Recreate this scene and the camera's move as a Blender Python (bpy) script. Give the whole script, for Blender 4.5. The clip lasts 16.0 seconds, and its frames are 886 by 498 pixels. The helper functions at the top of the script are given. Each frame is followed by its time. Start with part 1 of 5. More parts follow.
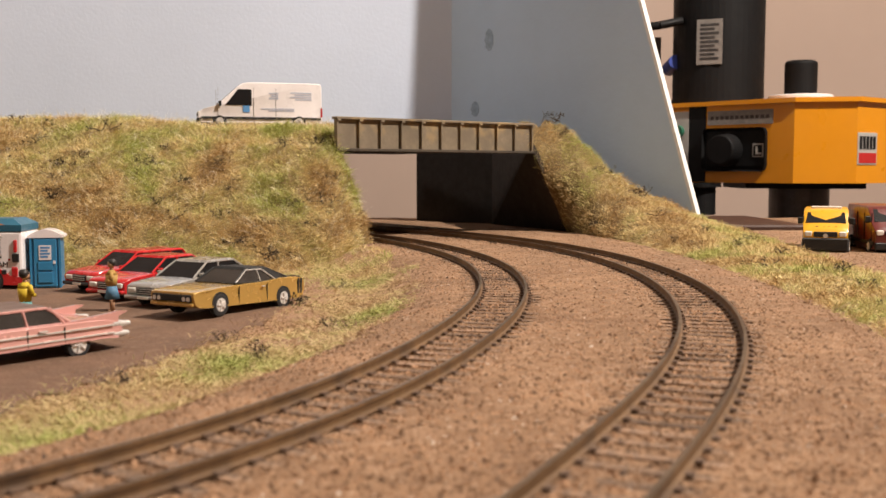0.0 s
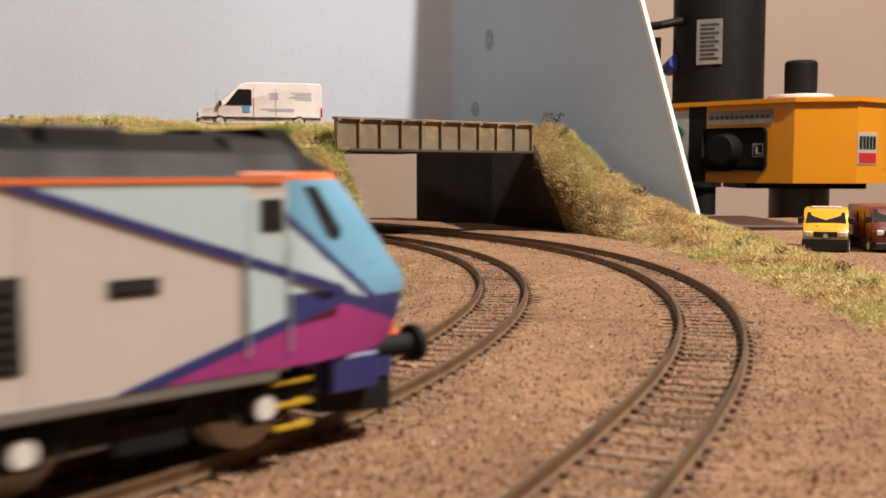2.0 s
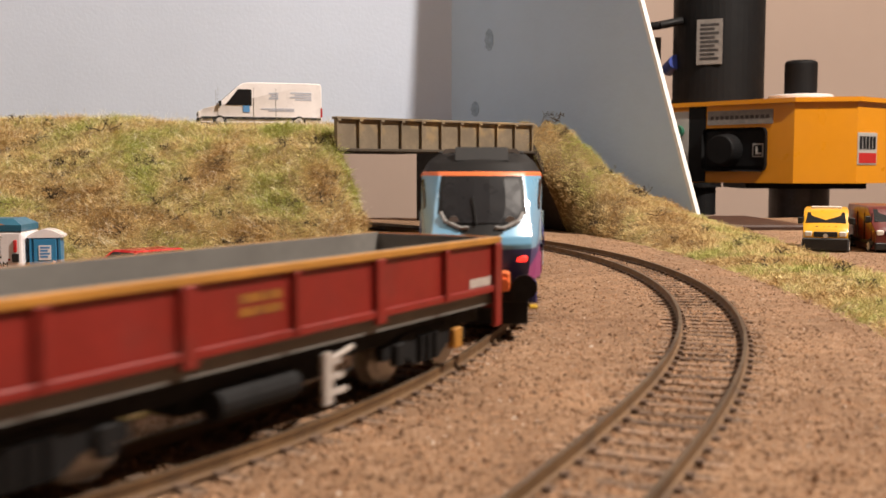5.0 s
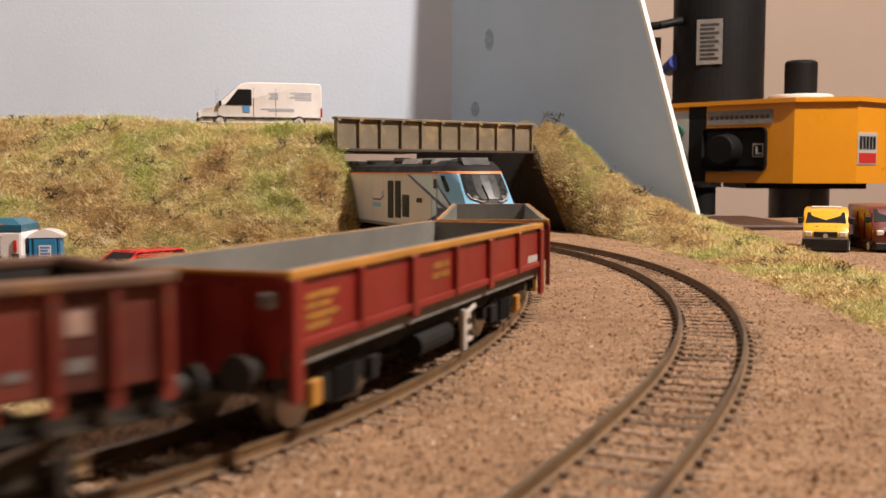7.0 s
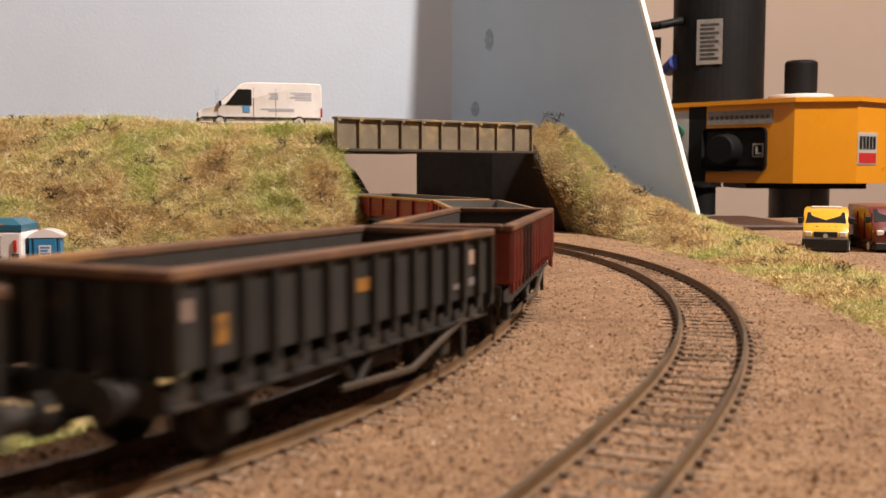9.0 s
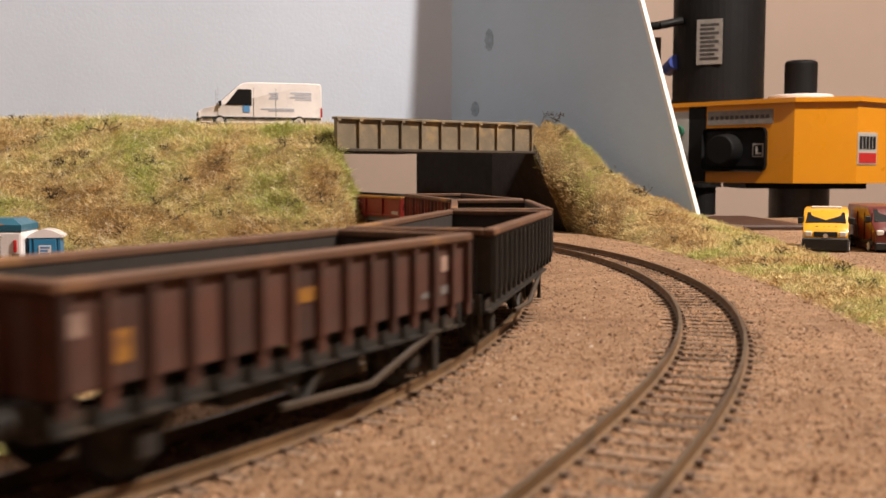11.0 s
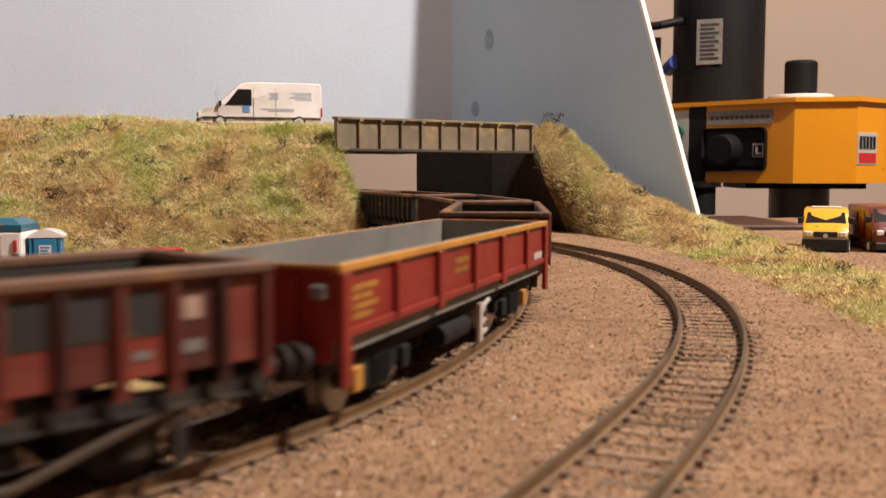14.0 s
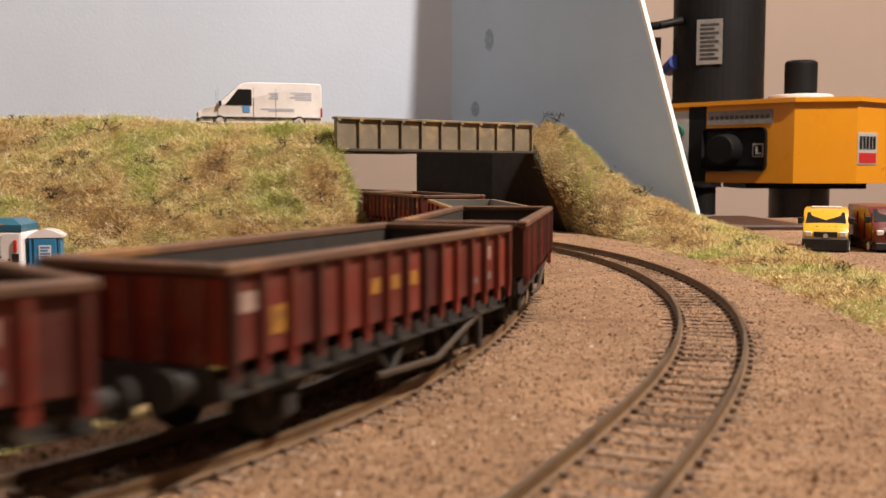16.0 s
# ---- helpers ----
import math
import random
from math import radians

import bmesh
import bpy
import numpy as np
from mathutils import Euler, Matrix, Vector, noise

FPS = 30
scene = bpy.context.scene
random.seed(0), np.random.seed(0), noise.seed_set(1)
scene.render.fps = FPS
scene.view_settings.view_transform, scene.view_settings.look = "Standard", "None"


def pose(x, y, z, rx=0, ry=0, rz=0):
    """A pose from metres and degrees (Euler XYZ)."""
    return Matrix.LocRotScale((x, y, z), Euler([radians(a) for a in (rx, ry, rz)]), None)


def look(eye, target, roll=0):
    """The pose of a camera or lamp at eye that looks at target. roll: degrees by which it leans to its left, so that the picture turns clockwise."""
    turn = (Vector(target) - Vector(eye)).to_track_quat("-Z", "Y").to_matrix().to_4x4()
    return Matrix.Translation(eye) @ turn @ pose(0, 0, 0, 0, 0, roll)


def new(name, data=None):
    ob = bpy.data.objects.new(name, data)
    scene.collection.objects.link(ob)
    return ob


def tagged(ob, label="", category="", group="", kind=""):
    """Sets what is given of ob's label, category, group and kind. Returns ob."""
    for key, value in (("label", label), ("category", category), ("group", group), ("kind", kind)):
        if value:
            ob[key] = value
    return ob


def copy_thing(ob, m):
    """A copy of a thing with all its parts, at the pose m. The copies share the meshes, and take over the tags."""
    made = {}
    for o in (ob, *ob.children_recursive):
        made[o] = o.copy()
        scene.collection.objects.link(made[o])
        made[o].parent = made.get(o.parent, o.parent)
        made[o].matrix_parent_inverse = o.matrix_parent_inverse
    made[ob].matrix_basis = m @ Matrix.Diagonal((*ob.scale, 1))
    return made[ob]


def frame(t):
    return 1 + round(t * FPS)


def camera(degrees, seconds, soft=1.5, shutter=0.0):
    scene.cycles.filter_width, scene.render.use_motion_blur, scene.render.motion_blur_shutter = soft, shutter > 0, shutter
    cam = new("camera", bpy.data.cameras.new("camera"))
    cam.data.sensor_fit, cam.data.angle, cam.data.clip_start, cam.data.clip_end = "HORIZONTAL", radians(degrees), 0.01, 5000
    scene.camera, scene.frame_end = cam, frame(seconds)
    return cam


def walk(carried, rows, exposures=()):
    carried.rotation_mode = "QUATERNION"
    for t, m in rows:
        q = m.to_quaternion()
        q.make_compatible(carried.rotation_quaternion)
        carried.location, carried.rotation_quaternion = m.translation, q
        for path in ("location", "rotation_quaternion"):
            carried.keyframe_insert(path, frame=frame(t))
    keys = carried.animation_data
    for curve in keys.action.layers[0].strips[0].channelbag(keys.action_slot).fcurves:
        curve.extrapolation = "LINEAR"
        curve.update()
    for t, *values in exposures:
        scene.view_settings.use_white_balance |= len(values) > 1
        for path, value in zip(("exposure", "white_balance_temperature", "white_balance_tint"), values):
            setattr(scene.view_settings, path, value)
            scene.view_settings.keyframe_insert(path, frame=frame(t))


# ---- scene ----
# Model railway corner, true size: 16.5 mm gauge track. Lengths below are in millimetres and are scaled by MM.
MM = 0.001
cam = camera(47.5, 16.0, soft=1.5, shutter=0.6)
EYE = pose(0, 0, 0.0466, 85.56, 0, 0)
walk(cam, [(0.0, EYE), (16.0, EYE)])
cam.data.dof.use_dof = True
cam.data.dof.focus_distance = 0.53
cam.data.dof.aperture_fstop = 32

# ---- light: a warm ceiling lamp over the right shoulder, and the room that bounces it ----
scene.view_settings.exposure = 0.0
world = bpy.data.worlds.new("room_air")
scene.world = world
world.use_nodes = True
world.node_tree.nodes["Background"].inputs[0].default_value = (1.0, 0.85, 0.7, 1)
world.node_tree.nodes["Background"].inputs[1].default_value = 0.01


def lamp(name, at, target, size, watts, colour):
    data = bpy.data.lights.new(name, "AREA")
    data.shape, data.size, data.energy, data.color = "DISK", size, watts, colour
    ob = new(name, data)
    ob.matrix_basis = look(at, target)
    return ob


lamp("ceiling_lamp_light", (0.97, 0.205, 1.40), (0.0, 0.6, 0.0), 0.04, 57, (1.0, 0.885, 0.785))
# Weak fill added at upper left to lift the side board; no known fitting.
lamp("upper_left_fill_light", (-1.15, 0.30, 1.42), (0.0, 0.8, 0.0), 0.25, 6.3, (1.0, 0.92, 0.84))


# ---- materials ----
def material(name, base, rough=0.6, metal=0.0, vary=0.12, scale=60.0, bump=0.0, bump_scale=400.0, spots=None, coat=0.0, island=0.0, rand=0.0):
    """A node material: base colour varied at two scales, optional spots of a second colour, fine relief."""
    m = bpy.data.materials.new(name)
    m.use_nodes = True
    nt = m.node_tree
    bs = nt.nodes["Principled BSDF"]
    bs.inputs["Roughness"].default_value = rough
    bs.inputs["Metallic"].default_value = metal
    bs.inputs["Coat Weight"].default_value = coat
    bs.inputs["Coat Roughness"].default_value = 0.12
    co = nt.nodes.new("ShaderNodeTexCoord")

    def tex(s, detail=4.0):
        n = nt.nodes.new("ShaderNodeTexNoise")
        n.inputs["Scale"].default_value = s
        n.inputs["Detail"].default_value = detail
        nt.links.new(co.outputs["Object"], n.inputs["Vector"])
        return n.outputs["Fac"]

    def ramp(fac, lo, hi, c0, c1):
        r = nt.nodes.new("ShaderNodeMapRange")
        r.inputs[1].default_value, r.inputs[2].default_value = lo, hi
        r.inputs[3].default_value, r.inputs[4].default_value = c0, c1
        nt.links.new(fac, r.inputs[0])
        return r.outputs[0]

    def mix(fac, a, b, blend="MIX"):
        n = nt.nodes.new("ShaderNodeMix")
        n.data_type, n.blend_type = "RGBA", blend
        for i, v in ((0, fac), (6, a), (7, b)):
            if isinstance(v, bpy.types.NodeSocket):
                nt.links.new(v, n.inputs[i])
            else:
                n.inputs[i].default_value = v if i == 0 else (*v, 1)
        return n.outputs[2]

    dark = tuple(c * (1 - vary) for c in base)
    light = tuple(min(1, c * (1 + vary)) for c in base)
    col = mix(ramp(tex(scale), 0.3, 0.7, 0, 1), dark, light)
    col = mix(ramp(tex(scale * 9, 2.0), 0.3, 0.7, 0, vary * 2), col, tuple(c * 0.75 for c in base))
    if spots:
        for colour, s, lo, hi, amount in spots:
            col = mix(ramp(tex(s), lo, hi, 0, amount), col, colour)
    if island or rand:
        if island:
            g = nt.nodes.new("ShaderNodeNewGeometry").outputs["Random Per Island"]
        else:
            g = nt.nodes.new("ShaderNodeObjectInfo").outputs["Random"]
        col = mix(1.0, col, mix(g, (1 - (island or rand),) * 3, (1 + (island or rand),) * 3), "MULTIPLY")
    nt.links.new(col, bs.inputs["Base Color"])
    rr = ramp(tex(scale * 3), 0.3, 0.7, max(0.02, rough - 0.08), min(1, rough + 0.08))
    nt.links.new(rr, bs.inputs["Roughness"])
    if bump:
        b = nt.nodes.new("ShaderNodeBump")
        b.inputs["Strength"].default_value = bump
        b.inputs["Distance"].default_value = 0.001
        nt.links.new(tex(bump_scale, 6.0), b.inputs["Height"])
        nt.links.new(b.outputs[0], bs.inputs["Normal"])
    return m


def glow(name, colour, strength):
    m = bpy.data.materials.new(name)
    m.use_nodes = True
    bs = m.node_tree.nodes["Principled BSDF"]
    bs.inputs["Base Color"].default_value = (*colour, 1)
    bs.inputs["Emission Color"].default_value = (*colour, 1)
    bs.inputs["Emission Strength"].default_value = strength
    return m


# ---- mesh helpers ----
def finish(bm, name, mat, parent=None, label="", smooth=False):
    """Links a bmesh (in millimetres) as one mesh object."""
    for v in bm.verts:
        v.co *= MM
    me = bpy.data.meshes.new(name)
    bm.normal_update()
    bm.to_mesh(me)
    bm.free()
    if smooth:
        me.shade_smooth()
    for m in mat if isinstance(mat, (list, tuple)) else (mat,):
        me.materials.append(m)
    ob = new(name, me)
    if parent is not None:
        ob.parent = parent
    if label:
        ob["label"] = label
    return ob


def part(name, bm, mat, parent, label="", smooth=False):
    return finish(bm, name, mat, parent, label, smooth)


def crease(ob, angle=0.55):
    """Smooth shading that keeps the sharp edges."""
    ob.data.shade_smooth()
    ob.data.set_sharp_from_angle(angle=angle)
    return ob


def thing(name, m, label, category, group="", kind=""):
    """An Empty at a thing's base that carries its parts."""
    ob = new(name)
    ob.empty_display_size = 0.01
    ob.matrix_basis = m
    return tagged(ob, label, category, group, kind)


def at(x, y, z, rx=0, ry=0, rz=0):
    return pose(x * MM, y * MM, z * MM, rx, ry, rz)


def box(bm, x0, x1, y0, y1, z0, z1, bevel=0.0, seg=1, m=None, mi=0):
    g = bmesh.ops.create_cube(bm, size=1, matrix=Matrix.LocRotScale(((x0 + x1) / 2, (y0 + y1) / 2, (z0 + z1) / 2), None, (x1 - x0, y1 - y0, z1 - z0)))
    vs = g["verts"]
    faces = {f for v in vs for f in v.link_faces}
    for f in faces:
        f.material_index = mi
    if bevel:
        es = list({e for v in vs for e in v.link_edges})
        r = bmesh.ops.bevel(bm, geom=es, offset=bevel, segments=seg, affect="EDGES", profile=0.5)
        vs = r["verts"] if not m else list({v for f in r["faces"] for v in f.verts})
    if m is not None:
        bmesh.ops.transform(bm, matrix=m, verts=list(set(vs)))
    return bm


def cbox(*a, **k):
    return box(bmesh.new(), *a, **k)


def cyl(bm, r, p0, p1, seg=16, r2=None, bevel=0.0):
    p0, p1 = Vector(p0), Vector(p1)
    d = p1 - p0
    m = Matrix.Translation((p0 + p1) / 2) @ d.to_track_quat("Z", "Y").to_matrix().to_4x4()
    g = bmesh.ops.create_cone(bm, cap_ends=True, segments=seg, radius1=r, radius2=r if r2 is None else r2, depth=d.length, matrix=m)
    if bevel:
        es = list({e for v in g["verts"] for e in v.link_edges if len(e.link_faces) == 2 and any(len(f.verts) > 4 for f in e.link_faces)})
        bmesh.ops.bevel(bm, geom=es, offset=bevel, segments=3, affect="EDGES", profile=0.5)
    return bm


def prism(bm, pts, axis, a, b, mi=0):
    """Extrudes a closed outline of (u, v) points along an axis from a to b. axis x: (y, z), y: (x, z), z: (x, y)."""
    def put(u, v, w):
        return {"x": (w, u, v), "y": (u, w, v), "z": (u, v, w)}[axis]
    lo = [bm.verts.new(put(u, v, a)) for u, v in pts]
    hi = [bm.verts.new(put(u, v, b)) for u, v in pts]
    n = len(pts)
    fs = [bm.faces.new((lo[i], lo[(i + 1) % n], hi[(i + 1) % n], hi[i])) for i in range(n)]
    fs += [bm.faces.new(lo[::-1]), bm.faces.new(hi)]
    for f in fs:
        f.material_index = mi
    bmesh.ops.recalc_face_normals(bm, faces=fs)
    return bm


def loft(bm, rings, closed=True, caps=True, mi=0):
    """Skins a row of rings of points."""
    vs = [[bm.verts.new(p) for p in r] for r in rings]
    n = len(rings[0])
    fs = []
    for a, b in zip(vs, vs[1:]):
        for i in range(n if closed else n - 1):
            fs.append(bm.faces.new((a[i], a[(i + 1) % n], b[(i + 1) % n], b[i])))
    if caps:
        fs += [bm.faces.new(vs[0][::-1]), bm.faces.new(vs[-1])]
    for f in fs:
        f.material_index = mi
    bmesh.ops.recalc_face_normals(bm, faces=fs)
    return bm


def tube(bm, pts, r, seg=6):
    for a, b in zip(pts, pts[1:]):
        cyl(bm, r, a, b, seg)
    return bm


# ---- the line of the two tracks ----
def track_path(x, y, heading, knots, back=2200, fwd=1200):
    """Centre line as rows (s, x, y, heading), one per millimetre. knots: curvature every 150 mm."""
    ks = np.interp(np.arange(601), [0, 150, 300, 450, 600], knots) / 400
    rows = [(0, x, y, heading)]
    for i in range(600 + fwd):
        s, px, py, th = rows[-1]
        k = ks[min(i, 600)] + (0.0006 if i > 760 else 0)
        rows.append((s + 1, px + math.cos(th + k / 2), py + math.sin(th + k / 2), th + k))
    pre, px, py, th = [], x, y, heading
    for i in range(back):
        th -= ks[0] * max(0.0, 1 - i / 100)
        px, py = px - math.cos(th), py - math.sin(th)
        pre.append((-i - 1, px, py, th))
    return np.array(pre[::-1] + rows)


INNER = track_path(-58.86, 133.75, 0.8904, (1.6489, 0.6008, 0.7643, 0.7656, 0.756))
OUTER = track_path(13.04, 122.6, 1.1067, (0.2195, 0.7319, 0.6551, 0.744, 0.8972))
RAIL = 3.0


def along(path, s, off=0.0):
    """The place and heading at s, off millimetres to the outer (right) side."""
    x, y, th = (float(np.interp(s, path[:, 0], path[:, i])) for i in (1, 2, 3))
    return x + math.sin(th) * off, y - math.cos(th) * off, th


# ---- the lie of the land ----
def smooth(a, b, t):
    t = min(1.0, max(0.0, (t - a) / (b - a)))
    return t * t * (3 - 2 * t)


NEAR = INNER[1900:3100:8]
PATHS = NEAR[:, 1:3]
OUTER_PATH = OUTER[1900:3100:8, 1:3]


def ground_z(x, y):
    """Ballast level at the tracks, falling to the car park inside the curve."""
    d = PATHS - (x, y)
    i = int((d * d).sum(1).argmin())
    th = NEAR[i, 3]
    side = -math.sin(th) * (x - PATHS[i, 0]) + math.cos(th) * (y - PATHS[i, 1])
    z = -10.0 * smooth(22, 62, side) * (1 - smooth(560, 640, y))
    z += 0.5 * noise.noise((x * 0.05, y * 0.05, 0)) + 0.3 * noise.noise((x * 0.3, y * 0.3, 2))
    near = min(abs(side), math.sqrt(float(((OUTER_PATH - (x, y)) ** 2).sum(1).min())))
    return z + 0.1 - 0.25 * (1 - smooth(9, 15, near))


BALLAST = material("brown_ballast", (0.28, 0.16, 0.085), 0.95, vary=0.3, scale=28, bump=1.0, bump_scale=900,
                   spots=[((0.17, 0.09, 0.045), 18, 0.46, 0.64, 0.75), ((0.62, 0.46, 0.33), 700, 0.60, 0.70, 0.7), ((0.12, 0.07, 0.045), 420, 0.58, 0.70, 0.8), ((0.34, 0.21, 0.125), 120, 0.5, 0.68, 0.7)])
BOARD2 = material("sky_blue_paint", (0.48, 0.62, 0.79), 0.75, vary=0.05, scale=9, bump=0.2, bump_scale=250)
BOARD = material("pale_blue_paint", (0.62, 0.70, 0.84), 0.75, vary=0.03, scale=9, bump=0.15, bump_scale=300)
EDGE = material("white_board_edge", (0.78, 0.78, 0.76), 0.8, vary=0.05)
PLASTER = material("cream_wall_paint", (0.47, 0.36, 0.295), 0.85, vary=0.03, scale=3)
CEIL = material("white_ceiling_paint", (0.8, 0.78, 0.74), 0.9, vary=0.02, scale=3)
CARPET = material("brown_carpet", (0.22, 0.17, 0.13), 1.0, vary=0.2, scale=20)
# Mat colour is darkened to act as shade between the grass blades.
GRASSY = material("shade_dark_grass_mat", (0.17, 0.115, 0.045), 1.0, vary=0.3, scale=40, bump=0.8, bump_scale=600)
GIRDER = material("grey_girder", (0.19, 0.15, 0.10), 0.7, vary=0.25, scale=60, spots=[((0.34, 0.24, 0.11), 70, 0.52, 0.7, 0.7)])
# Near-black colours for the deck and walls below the bridge.
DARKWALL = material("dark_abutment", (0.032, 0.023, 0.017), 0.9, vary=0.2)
TUNNEL = material("dark_tunnel_panel", (0.022, 0.017, 0.014), 0.9, vary=0.2)
RUSTRAIL = material("rusty_rail", (0.15, 0.083, 0.036), 0.6, vary=0.35, scale=120, spots=[((0.06, 0.035, 0.02), 90, 0.52, 0.7, 0.7)])
RAILTOP = material("worn_rail_head", (0.16, 0.115, 0.075), 0.42, metal=0.55, vary=0.3, scale=60, spots=[((0.07, 0.045, 0.03), 50, 0.5, 0.66, 0.7)])
CHAIR = material("rail_chair_brown", (0.115, 0.07, 0.044), 0.85, vary=0.35, scale=200)
SLEEPER = material("dirty_sleeper", (0.185, 0.118, 0.078), 0.92, vary=0.4, scale=240, rand=0.4, bump=0.8, bump_scale=900, spots=[((0.32, 0.20, 0.12), 480, 0.46, 0.6, 0.85), ((0.07, 0.042, 0.026), 330, 0.56, 0.66, 0.8)])


def sheet(name, xs, ys, zf, mat):
    bm = bmesh.new()
    vs = [[bm.verts.new((x, y, zf(x, y))) for x in xs] for y in ys]
    for a, b in zip(vs, vs[1:]):
        for i in range(len(xs) - 1):
            bm.faces.new((a[i], a[i + 1], b[i + 1], b[i]))
    return finish(bm, name, mat, smooth=True)


def steps(*spans):
    """Grid lines: (from, to, step) spans joined."""
    out = []
    for a, b, d in spans:
        out += list(np.arange(a, b, d))
    return out + [spans[-1][1]]


tagged(sheet("ground", steps((-1800, -400, 50), (-400, -110, 10), (-110, 130, 4), (130, 420, 12)), steps((-1500, 0, 50), (0, 110, 15), (110, 720, 4), (720, 1000, 14)), ground_z, BALLAST),
       "brown fine ballast ground of the layout", "ground", kind="structure")


def room():
    def wall(name, b, mat, label):
        ob = finish(b, name, mat)
        tagged(ob, label, "wall", kind="structure")
    wall("wall_north", cbox(-2000, 2200, 1800, 1900, -900, 1500), PLASTER, "plain cream painted room wall")
    wall("wall_south", cbox(-2000, 2200, -1800, -1700, -900, 1500), PLASTER, "plain cream painted room wall")
    wall("wall_west", cbox(-2100, -2000, -1800, 1900, -900, 1500), PLASTER, "plain cream painted room wall")
    wall("wall_east", cbox(2200, 2300, -1800, 1900, -900, 1500), PLASTER, "plain cream painted room wall")
    tagged(finish(cbox(-2100, 2300, -1800, 1900, 1500, 1560), "ceiling", CEIL), "plain white ceiling", "ceiling", kind="structure")
    tagged(finish(cbox(-2100, 2300, -1800, 1900, -960, -900), "floor", CARPET), "brown carpet floor of the room", "floor", kind="structure")


room()


def tables():
    """The baseboard under the layout and its legs."""
    ply = material("baseboard_plywood", (0.30, 0.20, 0.11), 0.7, vary=0.2, scale=12)
    tagged(finish(cbox(-1795, 418, -1495, 998, -60, -22, 2), "baseboard", ply), "plywood baseboard under the model railway", "baseboard", kind="structure")
    for x in (-1750, 380):
        for y in (-1450, 950):
            tagged(finish(cbox(x - 22, x + 22, y - 22, y + 22, -900, -60), "table_leg", ply), "plain timber leg under the baseboard", "table leg", "baseboard legs")
    for x in (240, 1150):
        for y in (1040, 1660):
            tagged(finish(cbox(x - 25, x + 25, y - 25, y + 25, -900, -90), "bench_leg", ply), "plain timber leg under the workbench", "bench leg", "workbench legs")


tables()


def backboards():
    # a gap at the foot of the board lets the line through
    b = cbox(-1100, -150, 950, 956, -20, 64)
    box(b, -1100, 14, 950, 956, 64, 420)
    tagged(finish(b, "wall_back_scene", BOARD), "pale blue painted backscene board", "backscene", kind="structure")
    # the second board comes forward from the corner and ends in a raked cut
    bm = bmesh.new()
    prism(bm, [(0, -30), (265, -30), (262, 0), (128, 420), (0, 420)], "y", 0, 5)
    ob = finish(bm, "wall_side_scene", BOARD2)
    ob.matrix_basis = at(8, 950, 0, 0, 0, -44.5)
    tagged(ob, "blue-grey painted board with a raked end", "backscene", kind="structure")
    edge = prism(bmesh.new(), [(265, -30), (267.6, -30), (264.6, 0), (130.6, 420), (128, 420), (262, 0)], "y", -0.3, 5.3)
    part("board_edge", edge, EDGE, ob, "white bare board edge")
    smudge = material("blue_smudge", (0.34, 0.45, 0.59), 0.8, vary=0.3, scale=120)
    for x, z, a, b in ((47, 164, 5, 10), (30, 103, 5, 7)):
        pts = [(x + a * math.cos(k * math.tau / 18) * (1 + 0.2 * math.sin(3 * k)), z + b * math.sin(k * math.tau / 18)) for k in range(18)]
        part("paint_smudge", prism(bmesh.new(), pts, "y", -0.25, -0.05), smudge, ob, "faint blue paint smudge")


backboards()


def embankment():
    base = [(-46, 650, -3), (-60, 598, -6), (-88, 566, -13), (-140, 552, -14), (-220, 542, -14), (-330, 542, -14), (-1000, 542, -14)]
    top = [(-73, 668, 70), (-84, 678, 73), (-110, 690, 75.5), (-160, 700, 76), (-215, 700, 82), (-330, 700, 82), (-1000, 700, 82)]
    nu, nv = 220, 60
    rings = []
    for j in range(nv + 1):
        row = []
        for i in range(nu + 1):
            u = (i / nu) * (len(base) - 1)
            k, f = min(int(u), len(base) - 2), 0
            f = u - k
            b = Vector(base[k]).lerp(Vector(base[k + 1]), f)
            t = Vector(top[k]).lerp(Vector(top[k + 1]), f)
            v = j / nv
            if v <= 0.8:
                w = v / 0.8
                p = b.lerp(t, w)
                p.z += 7 * math.sin(w * math.pi) + (5.0 * noise.noise(p * 0.03) + 4.0 * noise.noise(p * 0.08) + 2.2 * noise.noise(p * 0.2)) * min(1, 4 * (1 - w), 6 * w + 0.1)
            else:
                p = t.copy()
                p.y += (v - 0.8) / 0.2 * (948 - t.y)
                p.z += 0.6 * noise.noise(p * 0.05) + (80.5 - t.z) * smooth(0, 70, p.y - t.y)
            row.append(p)
        rings.append(row)
    bm = loft(bmesh.new(), rings, closed=False, caps=False)
    ob = finish(bm, "embankment", GRASSY, smooth=True)
    return tagged(ob, "grassy model embankment with a road on top", "embankment", kind="structure")


EMBANKMENT = embankment()


